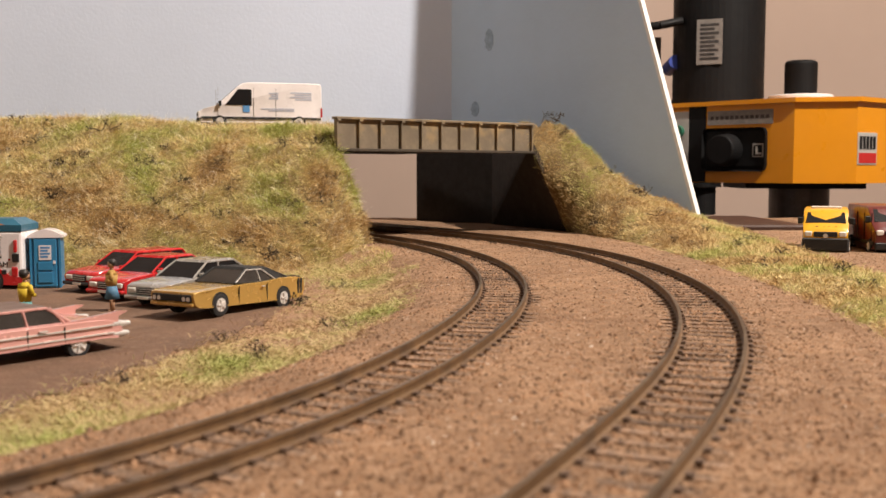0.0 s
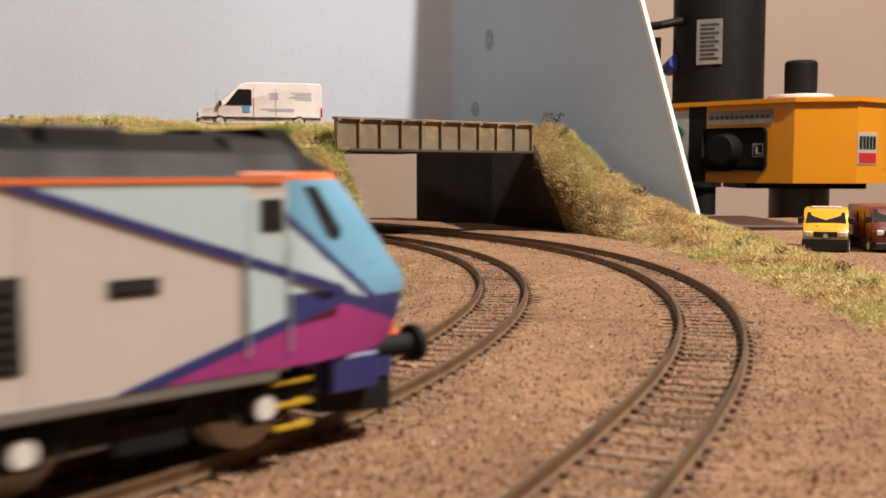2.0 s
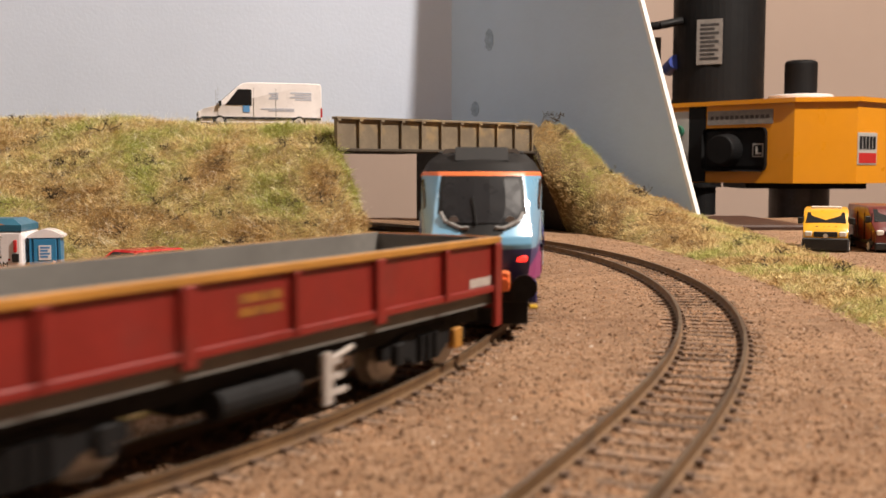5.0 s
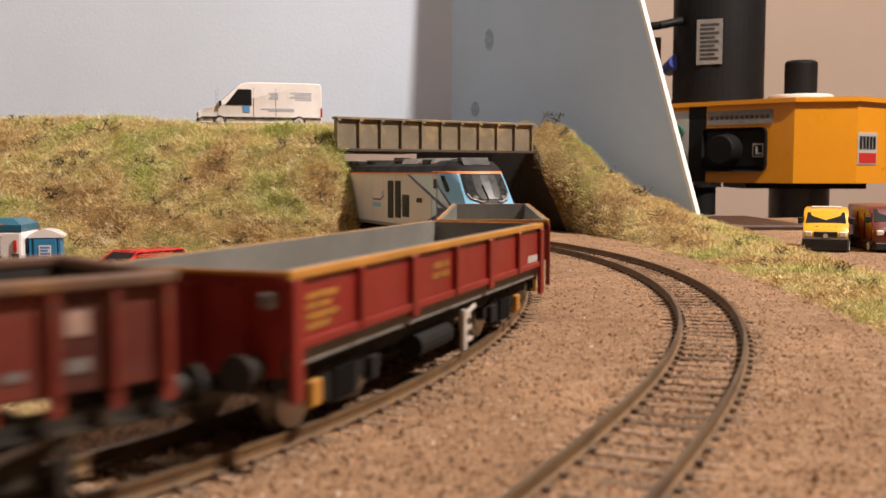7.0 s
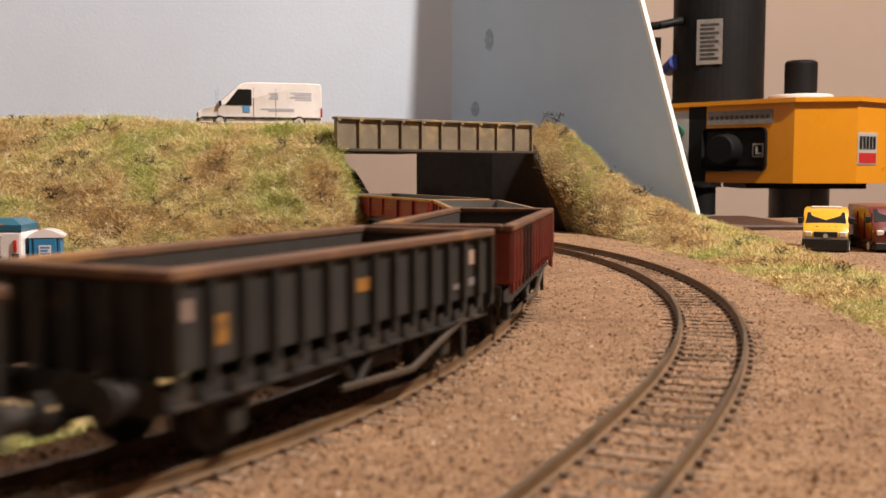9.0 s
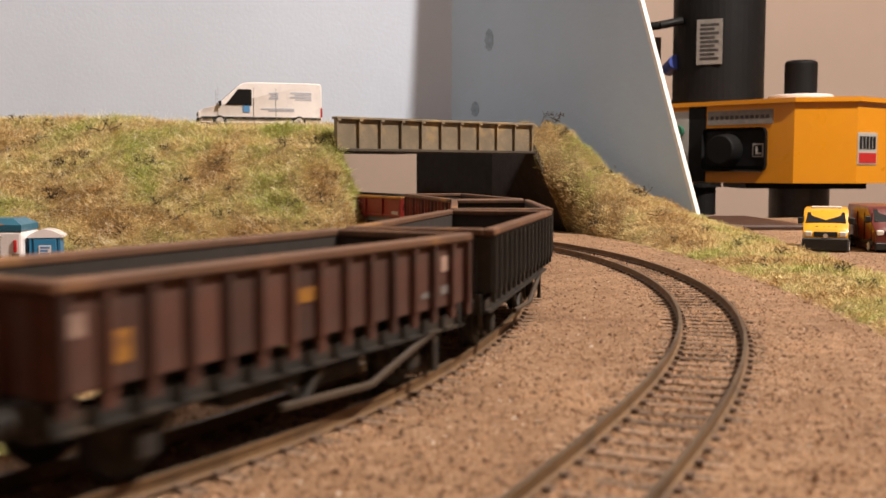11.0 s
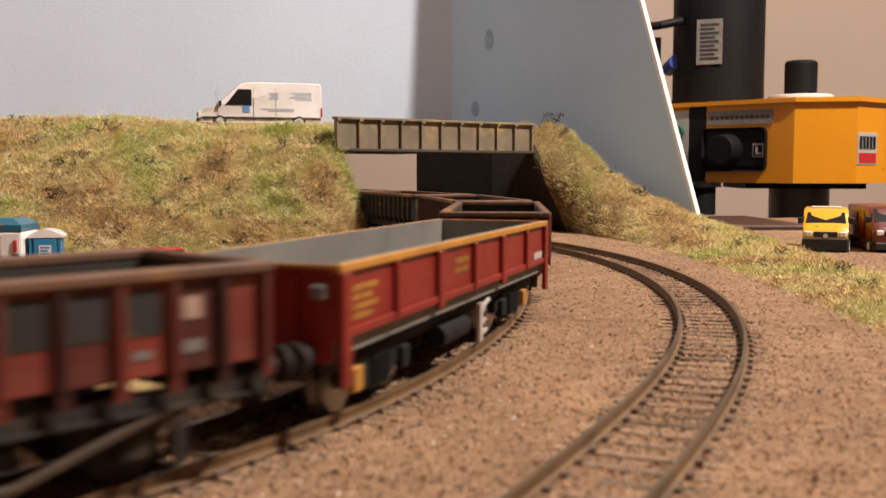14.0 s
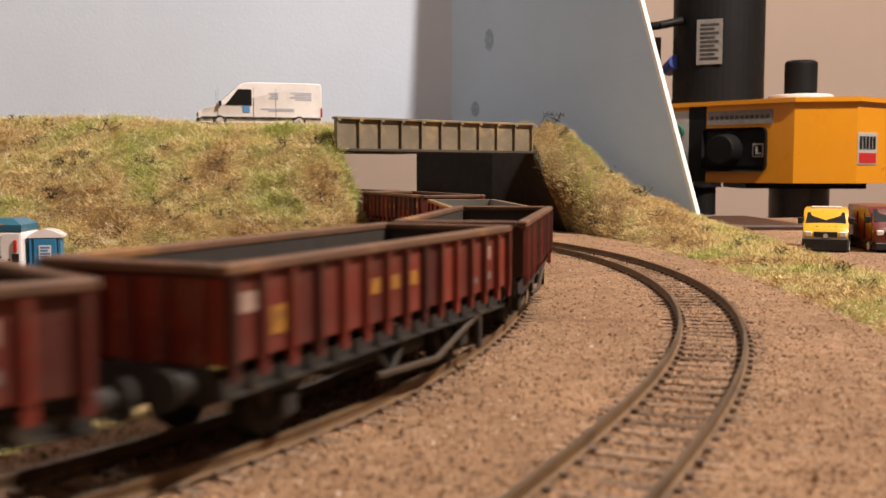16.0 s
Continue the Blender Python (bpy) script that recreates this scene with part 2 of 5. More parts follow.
def right_bank():
    base = [(96, 773, -1), (106, 735, 0), (116, 690, 0), (126, 630, 0), (133, 520, 0), (133, 400, 0), (126, 300, 0), (118, 230, 0)]
    crest = [(56, 762, 82), (92, 798, 83), (130, 786, 48), (156, 768, 29), (200, 762, 10), (212, 660, 2.5), (196, 480, 0.5), (180, 240, -0.5)]
    rings = []
    for i in range(57):
        u = i / 8
        k = min(int(u), 6)
        b = Vector(base[k]).lerp(Vector(base[k + 1]), u - k)
        c = Vector(crest[k]).lerp(Vector(crest[k + 1]), u - k)
        row = []
        for j in range(13):
            p = b.lerp(c, j / 12)
            p.z += 2.5 * math.sin(math.pi * j / 12) + (1.0 + 0.05 * max(0.0, p.z)) * (1.4 * noise.noise(p * 0.05) + 1.0 * noise.noise(p * 0.14)) - 0.6
            row.append(p)
        back = row[-1].copy()
        row.append(back + Vector((4, 6, -4 if back.z > 14 else -3 - back.z)))
        rings.append(row)
    ob = finish(loft(bmesh.new(), rings, closed=False, caps=False), "bank", GRASSY, smooth=True)
    return tagged(ob, "grassy bank beside the outer track", "embankment", kind="structure")


RIGHT_BANK = right_bank()


def bridge():
    th = thing("girder_bridge", at(-71, 665, 0, 0, 0, math.degrees(math.atan2(100, 137))), "weathered grey plate girder bridge over two tracks", "bridge")
    part("girder_web", cbox(0, 170, -0.8, 0.8, 61.5, 80.5), GIRDER, th, "riveted girder plate")
    part("top_flange", cbox(-0.5, 170.5, -3.2, 3.2, 80.5, 82.2, 0.3), GIRDER, th)
    part("bottom_flange", cbox(-0.5, 170.5, -3.6, 3.6, 59.5, 61.5, 0.3), material("girder_rust", (0.06, 0.045, 0.03), 0.8, vary=0.3), th, "rust-dark bottom flange")
    for i in range(11):
        x = 0.7 + i * 16.86
        b = bmesh.new()
        box(b, x - 0.6, x + 0.6, -3.0, -0.8, 61.5, 80.5)
        part("stiffener", b, GIRDER, th)
        part("cap_plate", cbox(x - 0.5, x + 2.2, -3.7, -3.2, 79.4, 80.8), GIRDER, th)
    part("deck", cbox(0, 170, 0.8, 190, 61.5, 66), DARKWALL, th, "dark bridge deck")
    part("girder_web", cbox(0, 170, 112, 114, 66, 80), GIRDER, th)


bridge()


def abutments():
    bm = bmesh.new()
    near_b, near_t, far_b, far_t = (98, 774, -1), (66, 764, 66), (43, 882, -1), (43, 882, 66)
    n = Vector((3.5, 1.2, 0))
    loft(bm, [[Vector(p) for p in (near_b, far_b, far_t, near_t)], [Vector(p) + n for p in (near_b, far_b, far_t, near_t)]])
    tagged(finish(bm, "wall_abutment", DARKWALL), "dark bridge abutment wall", "wall", kind="structure")
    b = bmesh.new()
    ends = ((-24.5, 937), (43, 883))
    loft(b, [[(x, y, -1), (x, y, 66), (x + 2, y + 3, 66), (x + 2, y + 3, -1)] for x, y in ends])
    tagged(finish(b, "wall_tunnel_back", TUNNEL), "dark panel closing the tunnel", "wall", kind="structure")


abutments()


def track(path, name, label):
    th = thing(name, at(0, 0, 0), label, "railway track")
    prof = [(-0.45, 0), (0.45, 0), (0.45, -0.8), (0.2, -1.0), (0.2, -2.1), (0.85, -2.4), (0.85, -2.7), (-0.85, -2.7), (-0.85, -2.4), (-0.2, -2.1), (-0.2, -1.0), (-0.45, -0.8)]
    for off in (-8.7, 8.7):
        rings = []
        for s in range(-1000, 1300, 6):
            x, y, h = along(path, s, off)
            rings.append([(x + math.sin(h) * u, y - math.cos(h) * u, RAIL + w) for u, w in prof])
        bm = loft(bmesh.new(), rings)
        for f in bm.faces:
            f.material_index = 1 if f.normal.z > 0.7 and f.calc_center_median().z > RAIL - 0.3 else 0
        part("rail", bm, [RUSTRAIL, RAILTOP], th)
    bm = bmesh.new()
    box(bm, -1.5, 1.5, -14.4, 14.4, -1.8, 0.2)
    for o in (-8.7, 8.7):
        box(bm, -1.2, 1.2, o - 2.0, o + 2.0, 0.22, 0.7, mi=1)
    first = part("sleeper", bm, [SLEEPER, CHAIR], th)
    ss = [-200 + 7.6 * i for i in range(150)]
    for i, s in enumerate(ss):
        x, y, h = along(path, s)
        ob = first if i == 0 else new("sleeper", first.data)
        ob.parent = th
        ob.matrix_basis = at(x, y, 0, 0, 0, math.degrees(h) + random.uniform(-1, 1))


track(INNER, "inner_track", "model railway track with rusty rails")
track(OUTER, "outer_track", "model railway track with rusty rails")


def car_park():
    """Dark worn hardstanding inside the curve, a little proud of the ground, with a ragged edge."""
    asphalt = material("car_park_grit", (0.15, 0.085, 0.052), 0.95, vary=0.3, scale=30, bump=0.6, bump_scale=900, spots=[((0.24, 0.16, 0.10), 300, 0.58, 0.7, 0.6)])
    bm = bmesh.new()
    grid = {}

    def vert(i, j):
        if (i, j) not in grid:
            x, y = -420 + i * 6, 180 + j * 6
            grid[i, j] = bm.verts.new((x, y, ground_z(x, y) + 0.35))
        return grid[i, j]
    for i in range(62):
        for j in range(64):
            x, y = -417 + i * 6, 183 + j * 6
            d = math.sqrt(((PATHS - (x, y)) ** 2).sum(1).min())
            if d > 92 + 10 * noise.noise((x * 0.05, y * 0.05, 1)) and y < 556 and x < 0:
                bm.faces.new((vert(i, j), vert(i + 1, j), vert(i + 1, j + 1), vert(i, j + 1)))
    tagged(finish(bm, "pavement", asphalt, smooth=True), "dark brown gritty car park surface", "car park", kind="structure")


car_park()


# ---- the train ----
SPEED = 115.0
MOVERS = []
W_RED = material("wagon_red_paint", (0.205, 0.015, 0.010), 0.45, vary=0.18, scale=40, spots=[((0.10, 0.03, 0.02), 60, 0.56, 0.75, 0.5)])
W_YEL = material("wagon_yellow_rim", (0.42, 0.19, 0.03), 0.55, vary=0.2, scale=90)
W_GREY = material("wagon_grey_inside", (0.16, 0.15, 0.135), 0.7, vary=0.2, scale=50)
W_MAROON = material("wagon_maroon_worn", (0.145, 0.018, 0.009), 0.6, vary=0.4, scale=70, rand=0.75, spots=[((0.09, 0.035, 0.02), 130, 0.5, 0.7, 0.8), ((0.26, 0.10, 0.04), 260, 0.6, 0.72, 0.5)])
W_BROWN = material("wagon_brown_rust", (0.085, 0.030, 0.018), 0.75, vary=0.35, scale=70, rand=0.4, spots=[((0.05, 0.03, 0.02), 130, 0.5, 0.7, 0.8)])
W_BLACK = material("wagon_black_grime", (0.02, 0.017, 0.015), 0.65, vary=0.35, scale=60, rand=0.3, spots=[((0.13, 0.075, 0.03), 110, 0.58, 0.75, 0.6)])
W_RIM = material("wagon_rusty_rim", (0.13, 0.06, 0.03), 0.7, vary=0.4, scale=90, spots=[((0.36, 0.17, 0.035), 45, 0.55, 0.7, 0.8)])
W_DARK = material("wagon_dark_inside", (0.03, 0.022, 0.018), 0.85, vary=0.3, scale=60)
CHASSIS = material("chassis_grime", (0.016, 0.012, 0.009), 0.75, vary=0.4, scale=120, spots=[((0.07, 0.045, 0.025), 160, 0.55, 0.72, 0.6)])
LEVER = material("lever_rust", (0.05, 0.03, 0.015), 0.75, vary=0.4, scale=120)
CHASSIS_B = material("chassis_black", (0.008, 0.0075, 0.0075), 0.75, vary=0.3, scale=120)
CHASSIS_B.node_tree.nodes["Principled BSDF"].inputs["Specular IOR Level"].default_value = 0.25
STEEL = material("wheel_steel", (0.42, 0.39, 0.35), 0.35, metal=0.9, vary=0.2)
DECAL_Y = material("yellow_decal", (0.34, 0.15, 0.018), 0.6, vary=0.3, scale=260, spots=[((0.12, 0.05, 0.02), 400, 0.5, 0.65, 0.7)])
DECAL_P = material("pinkish_white_decal", (0.36, 0.24, 0.19), 0.6, vary=0.25, scale=300)
DECAL_G = material("grey_decal", (0.17, 0.15, 0.14), 0.6, vary=0.25, scale=300)
DECAL_W = material("white_decal", (0.42, 0.37, 0.33), 0.55, vary=0.1, scale=300)


def wheelset(parent, x, r=6.4, m=None):
    """An axle with two flanged wheels."""
    w = part("wheelset", cyl(bmesh.new(), 1.0, (x, -9, r), (x, 9, r), 8), STEEL, parent, "steel axle with two wheels")
    for s in (-1, 1):
        bm = bmesh.new()
        cyl(bm, r, (x, s * 7.6, r), (x, s * 10.2, r), 24)
        cyl(bm, r + 0.7, (x, s * 7.0, r), (x, s * 7.6, r), 24)
        cyl(bm, r * 0.7, (x, s * 10.2, r), (x, s * 10.5, r), 20)
        cyl(bm, 1.6, (x, s * 10.2, r), (x, s * 11.4, r), 10)
        part("wheel", bm, STEEL if m is None else m, w)


def buffers(parent, x, d, mat=None):
    for s in (-1, 1):
        bm = bmesh.new()
        cyl(bm, 2.0, (x, s * 11.3, 13), (x + d * 3.2, s * 11.3, 13), 14)
        cyl(bm, 1.2, (x + d * 3.2, s * 11.3, 13), (x + d * 5.0, s * 11.3, 13), 12)
        cyl(bm, 3.0, (x + d * 5.0, s * 11.3, 13), (x + d * 5.8, s * 11.3, 13), 18)
        part("buffer", bm, mat or CHASSIS, parent, "round sprung buffer")
    bm = bmesh.new()
    box(bm, x - 4, x + d * 7 if d > 0 else x + 4, -1.5, 1.5, 8.6, 9.8) if d > 0 else box(bm, x - 7, x + 4, -1.5, 1.5, 8.6, 9.8)
    box(bm, min(x + d * 6.2, x + d * 7.2), max(x + d * 6.2, x + d * 7.2), -5, 5, 8.4, 10.2)
    part("coupling", bm, CHASSIS_B, parent, "black tension lock coupling")


def text_bars(parent, name, x0, x1, z0, z1, rows, mat, y, label="", blocks=1):
    """Illegible lettering as plain bars on a side plane at y."""
    bm = bmesh.new()
    h = (z1 - z0) / (rows * 1.5 - 0.5)
    for r in range(rows):
        z = z1 - h - r * h * 1.5
        w = (x1 - x0) / (blocks * 1.4 - 0.4)
        for b in range(blocks):
            a = x0 + b * w * 1.4
            box(bm, a, a + w * (1 if blocks > 1 else 1 - 0.22 * (r % 2)), min(y, y + math.copysign(0.07, y)), max(y, y + math.copysign(0.07, y)), z, z + h)
    return part(name, bm, mat, parent, label)


def red_wagon():
    n, w, z0, z1 = 76.5, 17.0, 15.6, 26.9
    th = thing("box_wagon", at(0, 0, 0), "red open box wagon with a yellow rim and grey inside", "wagon", "wagons of the train")
    bm = bmesh.new()
    for s in (-1, 1):
        box(bm, -n, n, min(s * w, s * (w - 1)), max(s * w, s * (w - 1)), z0, z1)
        box(bm, -n, n, min(s * w, s * (w + 0.7)), max(s * w, s * (w + 0.7)), z0, z0 + 1.6, 0.2)
    part("side_wall", bm, W_RED, th)
    for s in (-1, 1):
        bm = bmesh.new()
        box(bm, min(s * n, s * (n - 1)), max(s * n, s * (n - 1)), -w + 1, w - 1, z0 - 4, z1 + 1.3)
        part("end_wall", bm, W_RED, th)
        for y in (-9, 0, 9):
            part("end_rib", cbox(min(s * n, s * (n + 0.9)), max(s * n, s * (n + 0.9)), y - 0.8, y + 0.8, z0 - 4, z1 - 1), W_RED, th)
    for s in (-1, 1):
        bm = box(bmesh.new(), -n + 1, n - 1, min(s * (w - 1.3), s * (w - 1)), max(s * (w - 1.3), s * (w - 1)), z0 - 2, z1)
        box(bm, -n + 1, n - 1, min(s * (w - 1.3), s * (w - 0.15)), max(s * (w - 1.3), s * (w - 0.15)), z1, z1 + 1.45)
        part("side_lining", bm, W_GREY, th, "grey inside of the wagon")
        part("end_lining", cbox(min(s * (n - 1), s * (n - 1.3)), max(s * (n - 1), s * (n - 1.3)), -w + 1.3, w - 1.3, z0 - 2, z1 + 1.2), W_GREY, th)
    part("wagon_floor", cbox(-n + 1, n - 1, -w + 1, w - 1, z0 - 3, z0 - 2), W_GREY, th, "grey wagon floor")
    bm = bmesh.new()
    for s in (-1, 1):
        box(bm, -n - 0.4, n + 0.4, min(s * (w - 0.1), s * (w + 0.9)), max(s * (w - 0.1), s * (w + 0.9)), z1 - 0.1, z1 + 1.5, 0.25)
        box(bm, min(s * (n + 0.05), s * (n + 0.5)), max(s * (n + 0.05), s * (n + 0.5)), -w + 0.1, w - 0.1, z1 + 0.6, z1 + 1.4, 0.1)
    part("top_rim", bm, W_YEL, th, "yellow painted top rim")
    for s in (-1, 1):
        for i in range(7):
            x = -n + 2 * n * i / 6
            big = i in (0, 2, 4, 6)
            hw = 1.6 if big else 0.8
            x = min(max(x, -n + hw), n - hw)
            part("rib", cbox(x - hw, x + hw, min(s * w, s * (w + 1.2)), max(s * w, s * (w + 1.2)), 7.5 if i in (0, 6) else z0 - (1.2 if big else 0), z1, 0.25), W_RED, th)
        y = s * (w + 0.06)
        text_bars(th, "lettering", -n + 6 if s < 0 else n - 17, -n + 17 if s < 0 else n - 6, 18.2, 24.2, 4, DECAL_Y, y, "yellow illegible lettering")
        text_bars(th, "lettering", -13.5, -3.5, 20.6, 24.2, 2, DECAL_Y, y, "yellow illegible lettering", 5)
        text_bars(th, "data_panel", n - 14 if s < 0 else -n + 4, n - 4 if s < 0 else -n + 14, 17.4, 19.4, 1, DECAL_W, y, "white data panel")
        part("corner_lamp", cbox(-n - 1.6, -n, s * 14 - 1.3, s * 14 + 1.3, 22.5, 25.0, 0.3), DECAL_G, th)
        # brake ladder in white
        bm = bmesh.new()
        yy = s * 15.5
        box(bm, 10, 12.4, yy - 0.5, yy + 0.5, 1.5, 11)
        for k in range(3):
            box(bm, 12.4, 17 - k, yy - 0.4, yy + 0.4, 3 + 2.8 * k, 4 + 2.8 * k)
        tube(bm, [(12, yy, 9.5), (19, yy, 11)], 0.6)
        part("brake_lever", bm, DECAL_W, th, "white hand brake lever")
    for s in (-1, 1):
        part("sole_bar", cbox(-n + 2, n - 2, s * 12 - 0.8, s * 12 + 0.8, 8.6, 15.4), CHASSIS_B, th, "black sole bar")
        part("air_tank", cyl(bmesh.new(), 2.6, (-16, s * 13, 6.5), (4, s * 13, 6.5), 14), CHASSIS_B, th, "black air tank")
    for x in range(-60, 61, 15):
        part("cross_member", cbox(x - 0.7, x + 0.7, -11.2, 11.2, 9.8, 12), CHASSIS_B, th)
    part("equipment_box", cbox(-20, 20, -10, 10, 5, 9.7, 0.4), CHASSIS_B, th, "black underfloor box")
    for c in (-50, 50):
        bm = bmesh.new()
        for s in (-1, 1):
            prism(bm, [(c - 17, 8), (c - 8, 10), (c + 8, 10), (c + 17, 8), (c + 17, 5.5), (c + 9, 5.5), (c + 5, 3), (c - 5, 3), (c - 9, 5.5), (c - 17, 5.5)], "y", s * 12.4 - 0.9, s * 12.4 + 0.9)
            for x in (-3, 0, 3):
                cyl(bm, 1.1, (c + x, s * 13.4, 3.4), (c + x, s * 13.4, 9), 8)
        box(bm, c - 4, c + 4, -12, 12, 5, 9)
        bg = part("bogie", bm, CHASSIS_B, th, "black bogie frame")
        for d in (-12, 12):
            wheelset(bg, c + d, 6.0)
            for s in (-1, 1):
                outer = (c + d) * c > 0 and abs(c + d) > abs(c)
                part("axle_box", cbox(c + d - 1.8, c + d + 1.8, min(s * 12.6, s * 14.6), max(s * 12.6, s * 14.6), 4, 8.6, 0.3), W_YEL if outer else CHASSIS_B, bg, "yellow axle box" if outer else "")
    buffers(th, -n, -1)
    buffers(th, n, 1)
    return th


def ribbed_wagon(paint, label, marks, patch=None, n=56.5):
    w, z0, z1 = 17.0, 16.4, 28.6
    th = thing("open_wagon", at(0, 0, 0), label, "wagon", "wagons of the train")
    for s in (-1, 1):
        part("side_lining", cbox(-n, n, min(s * (w - 0.9), s * (w - 1.4)), max(s * (w - 0.9), s * (w - 1.4)), z0, z1), W_DARK, th, "dark grimy inside of the wagon")
        part("end_lining", cbox(min(s * n, s * (n - 1)), max(s * n, s * (n - 1)), -w + 1.4, w - 1.4, z0, z1), W_DARK, th)
    part("wagon_floor", cbox(-n, n, -w + 1, w - 1, z0 - 1, z0), W_DARK, th, "dark grimy wagon floor")
    count = 14
    step = 2 * n / count
    pan = rib = None
    for s in (-1, 1):
        for i in range(count):
            x = -n + step * (i + 0.5)
            if pan is None:
                pan = part("panel", cbox(-step / 2 + 0.05, step / 2 - 0.05, -0.5, 0.5, z0 - 0.5, z1 - 0.2), paint, th)
                ob = pan
            else:
                ob = new("panel", pan.data)
                ob.parent = th
            ob.matrix_basis = at(x, s * (w - 0.4), 0)
        for i in range(count + 1):
            x = min(max(-n + step * i, -n + 0.7), n - 0.7)
            if rib is None:
                b = bmesh.new()
                prism(b, [(-0.9, 0), (0.9, 0), (0.5, 1.3), (-0.5, 1.3)], "z", z0 - 0.8, z1 - 0.1)
                box(b, -0.8, 0.8, 0, 1.1, z0 - 3.2, z0 - 0.8)
                rib = part("rib", b, paint, th)
                ob = rib
            else:
                ob = new("rib", rib.data)
                ob.parent = th
            ob.matrix_basis = at(x, s * (w + 0.1), 0, 0, 0, 180 if s < 0 else 0)
    for s in (-1, 1):
        b = bmesh.new()
        for y in (-13, -6.5, 0, 6.5, 13):
            part("end_rib", cbox(min(s * (n + 0.3), s * (n + 1.2)), max(s * (n + 0.3), s * (n + 1.2)), y - 0.8, y + 0.8, z0 - 1, z1 - 0.4), paint, th)
        box(b, min(s * n, s * (n + 0.3)), max(s * n, s * (n + 0.3)), -w + 0.1, w - 0.1, z0 - 1, z1 - 0.4)
        part("end_wall", b, paint, th)
    bm = bmesh.new()
    for s in (-1, 1):
        box(bm, -n - 1, n + 1, min(s * (w - 1.6), s * (w + 1.2)), max(s * (w - 1.6), s * (w + 1.2)), z1, z1 + 1.8, 0.4)
        box(bm, min(s * (n - 1.4), s * (n + 1)), max(s * (n - 1.4), s * (n + 1)), -w + 1.6, w - 1.6, z1, z1 + 1.8, 0.4)
    part("top_rim", bm, W_RIM, th, "rust-brown worn top rim")
    for s in (-1, 1):
        f = -s
        y = s * (w + 0.16)
        if marks:
            for k, x in enumerate((4.2, -3.8, -11.8)):
                part("lettering", cbox(f * x - 1.6, f * x + 1.6, min(y, y + s * 0.12), max(y, y + s * 0.12), 21.2, 24.0), DECAL_Y, th, "worn yellow lettering block")
        else:
            part("lettering", cbox(f * -2 - 3.4, f * -2 + 3.4, min(y, y + s * 0.12), max(y, y + s * 0.12), 22, 24.4), DECAL_Y, th, "worn yellow lettering block")
        for x, zc, hw, hh, m in ((43.6, 24.6, 1.5, 1.6, DECAL_P), (43.6, 19.2, 1.6, 0.9, DECAL_G), (35.6, 18.8, 1.4, 0.6, DECAL_G), (-51.4, 24.4, 2.0, 1.5, DECAL_P), (-43.6, 20.8, 1.9, 2.2, DECAL_Y)):
            part("data_panel", cbox(f * x - hw, f * x + hw, min(y, y + s * 0.1), max(y, y + s * 0.1), zc - hh, zc + hh), m, th, "small painted data panel")
        if patch:
            for x in (35.6, 27.7, 19.8):
                part("paint_patch", cbox(f * x - 3.0, f * x + 3.0, min(y, y + s * 0.08), max(y, y + s * 0.08), 21.4, 27.8), W_BLACK, th, "black painted-out patch")
    for s in (-1, 1):
        bm = box(bmesh.new(), -n, n, s * 15 - 0.6, s * 15 + 0.6, 10.6, 13.4)
        box(bm, -n, n, min(s * 15, s * 16.6), max(s * 15, s * 16.6), 10.4, 11.0)
        part("sole_bar", bm, CHASSIS, th, "grimy sole bar")
        bm = tube(bmesh.new(), [(s * 8, s * 15.4, 5.0), (s * -18, s * 15.8, 4.0), (s * -40, s * 16.0, 10.5)], 0.75)
        part("brake_lever", bm, LEVER, th, "long rusty brake lever")
        bm = tube(bmesh.new(), [(s * 8, s * 15.0, 10.5), (s * 2, s * 15.0, 4.2), (s * -4, s * 15.0, 10.5)], 0.7)
        part("brake_hanger", bm, CHASSIS, th)
        part("lever_guide", cbox(s * -42 - 0.9, s * -42 + 0.9, s * 15.6 - 0.5, s * 15.6 + 0.5, 2.5, 11), CHASSIS, th)
    for x in (-50, -25, 0, 25, 50):
        part("cross_member", cbox(x - 0.8, x + 0.8, -14.4, 14.4, 10, 13.4), CHASSIS, th)
    part("brake_cylinder", cbox(-14, 6, -9, 9, 5.5, 11, 0.5), CHASSIS, th)
    part("air_tank", cyl(bmesh.new(), 2.8, (8, -8, 7), (22, -8, 7), 14), CHASSIS, th)
    for x in (-36, 36):
        wheelset(th, x, 6.2, CHASSIS)
        for s in (-1, 1):
            b = bmesh.new()
            prism(b, [(x - 8, 10.6), (x + 8, 10.6), (x + 3, 4), (x + 2.4, 2.6), (x - 2.4, 2.6), (x - 3, 4)], "y", s * 12 - 0.4, s * 12 + 0.4)
            box(b, x - 2.1, x + 2.1, min(s * 12.2, s * 14.6), max(s * 12.2, s * 14.6), 3.6, 8.2, 0.5)
            for k, z in enumerate((8.6, 9.3, 10.0)):
                box(b, x - 5 - 2.2 * k, x + 5 + 2.2 * k, min(s * 12.6, s * 14.2), max(s * 12.6, s * 14.2), z, z + 0.55)
            part("axle_guard", b, CHASSIS, th, "axle box with leaf spring")
    for s in (-1, 1):
        part("headstock", cbox(min(s * n, s * (n + 1.4)), max(s * n, s * (n + 1.4)), -15, 15, 10, 15), CHASSIS, th)
    buffers(th, -n - 1.4, -1)
    buffers(th, n + 1.4, 1)
    return th


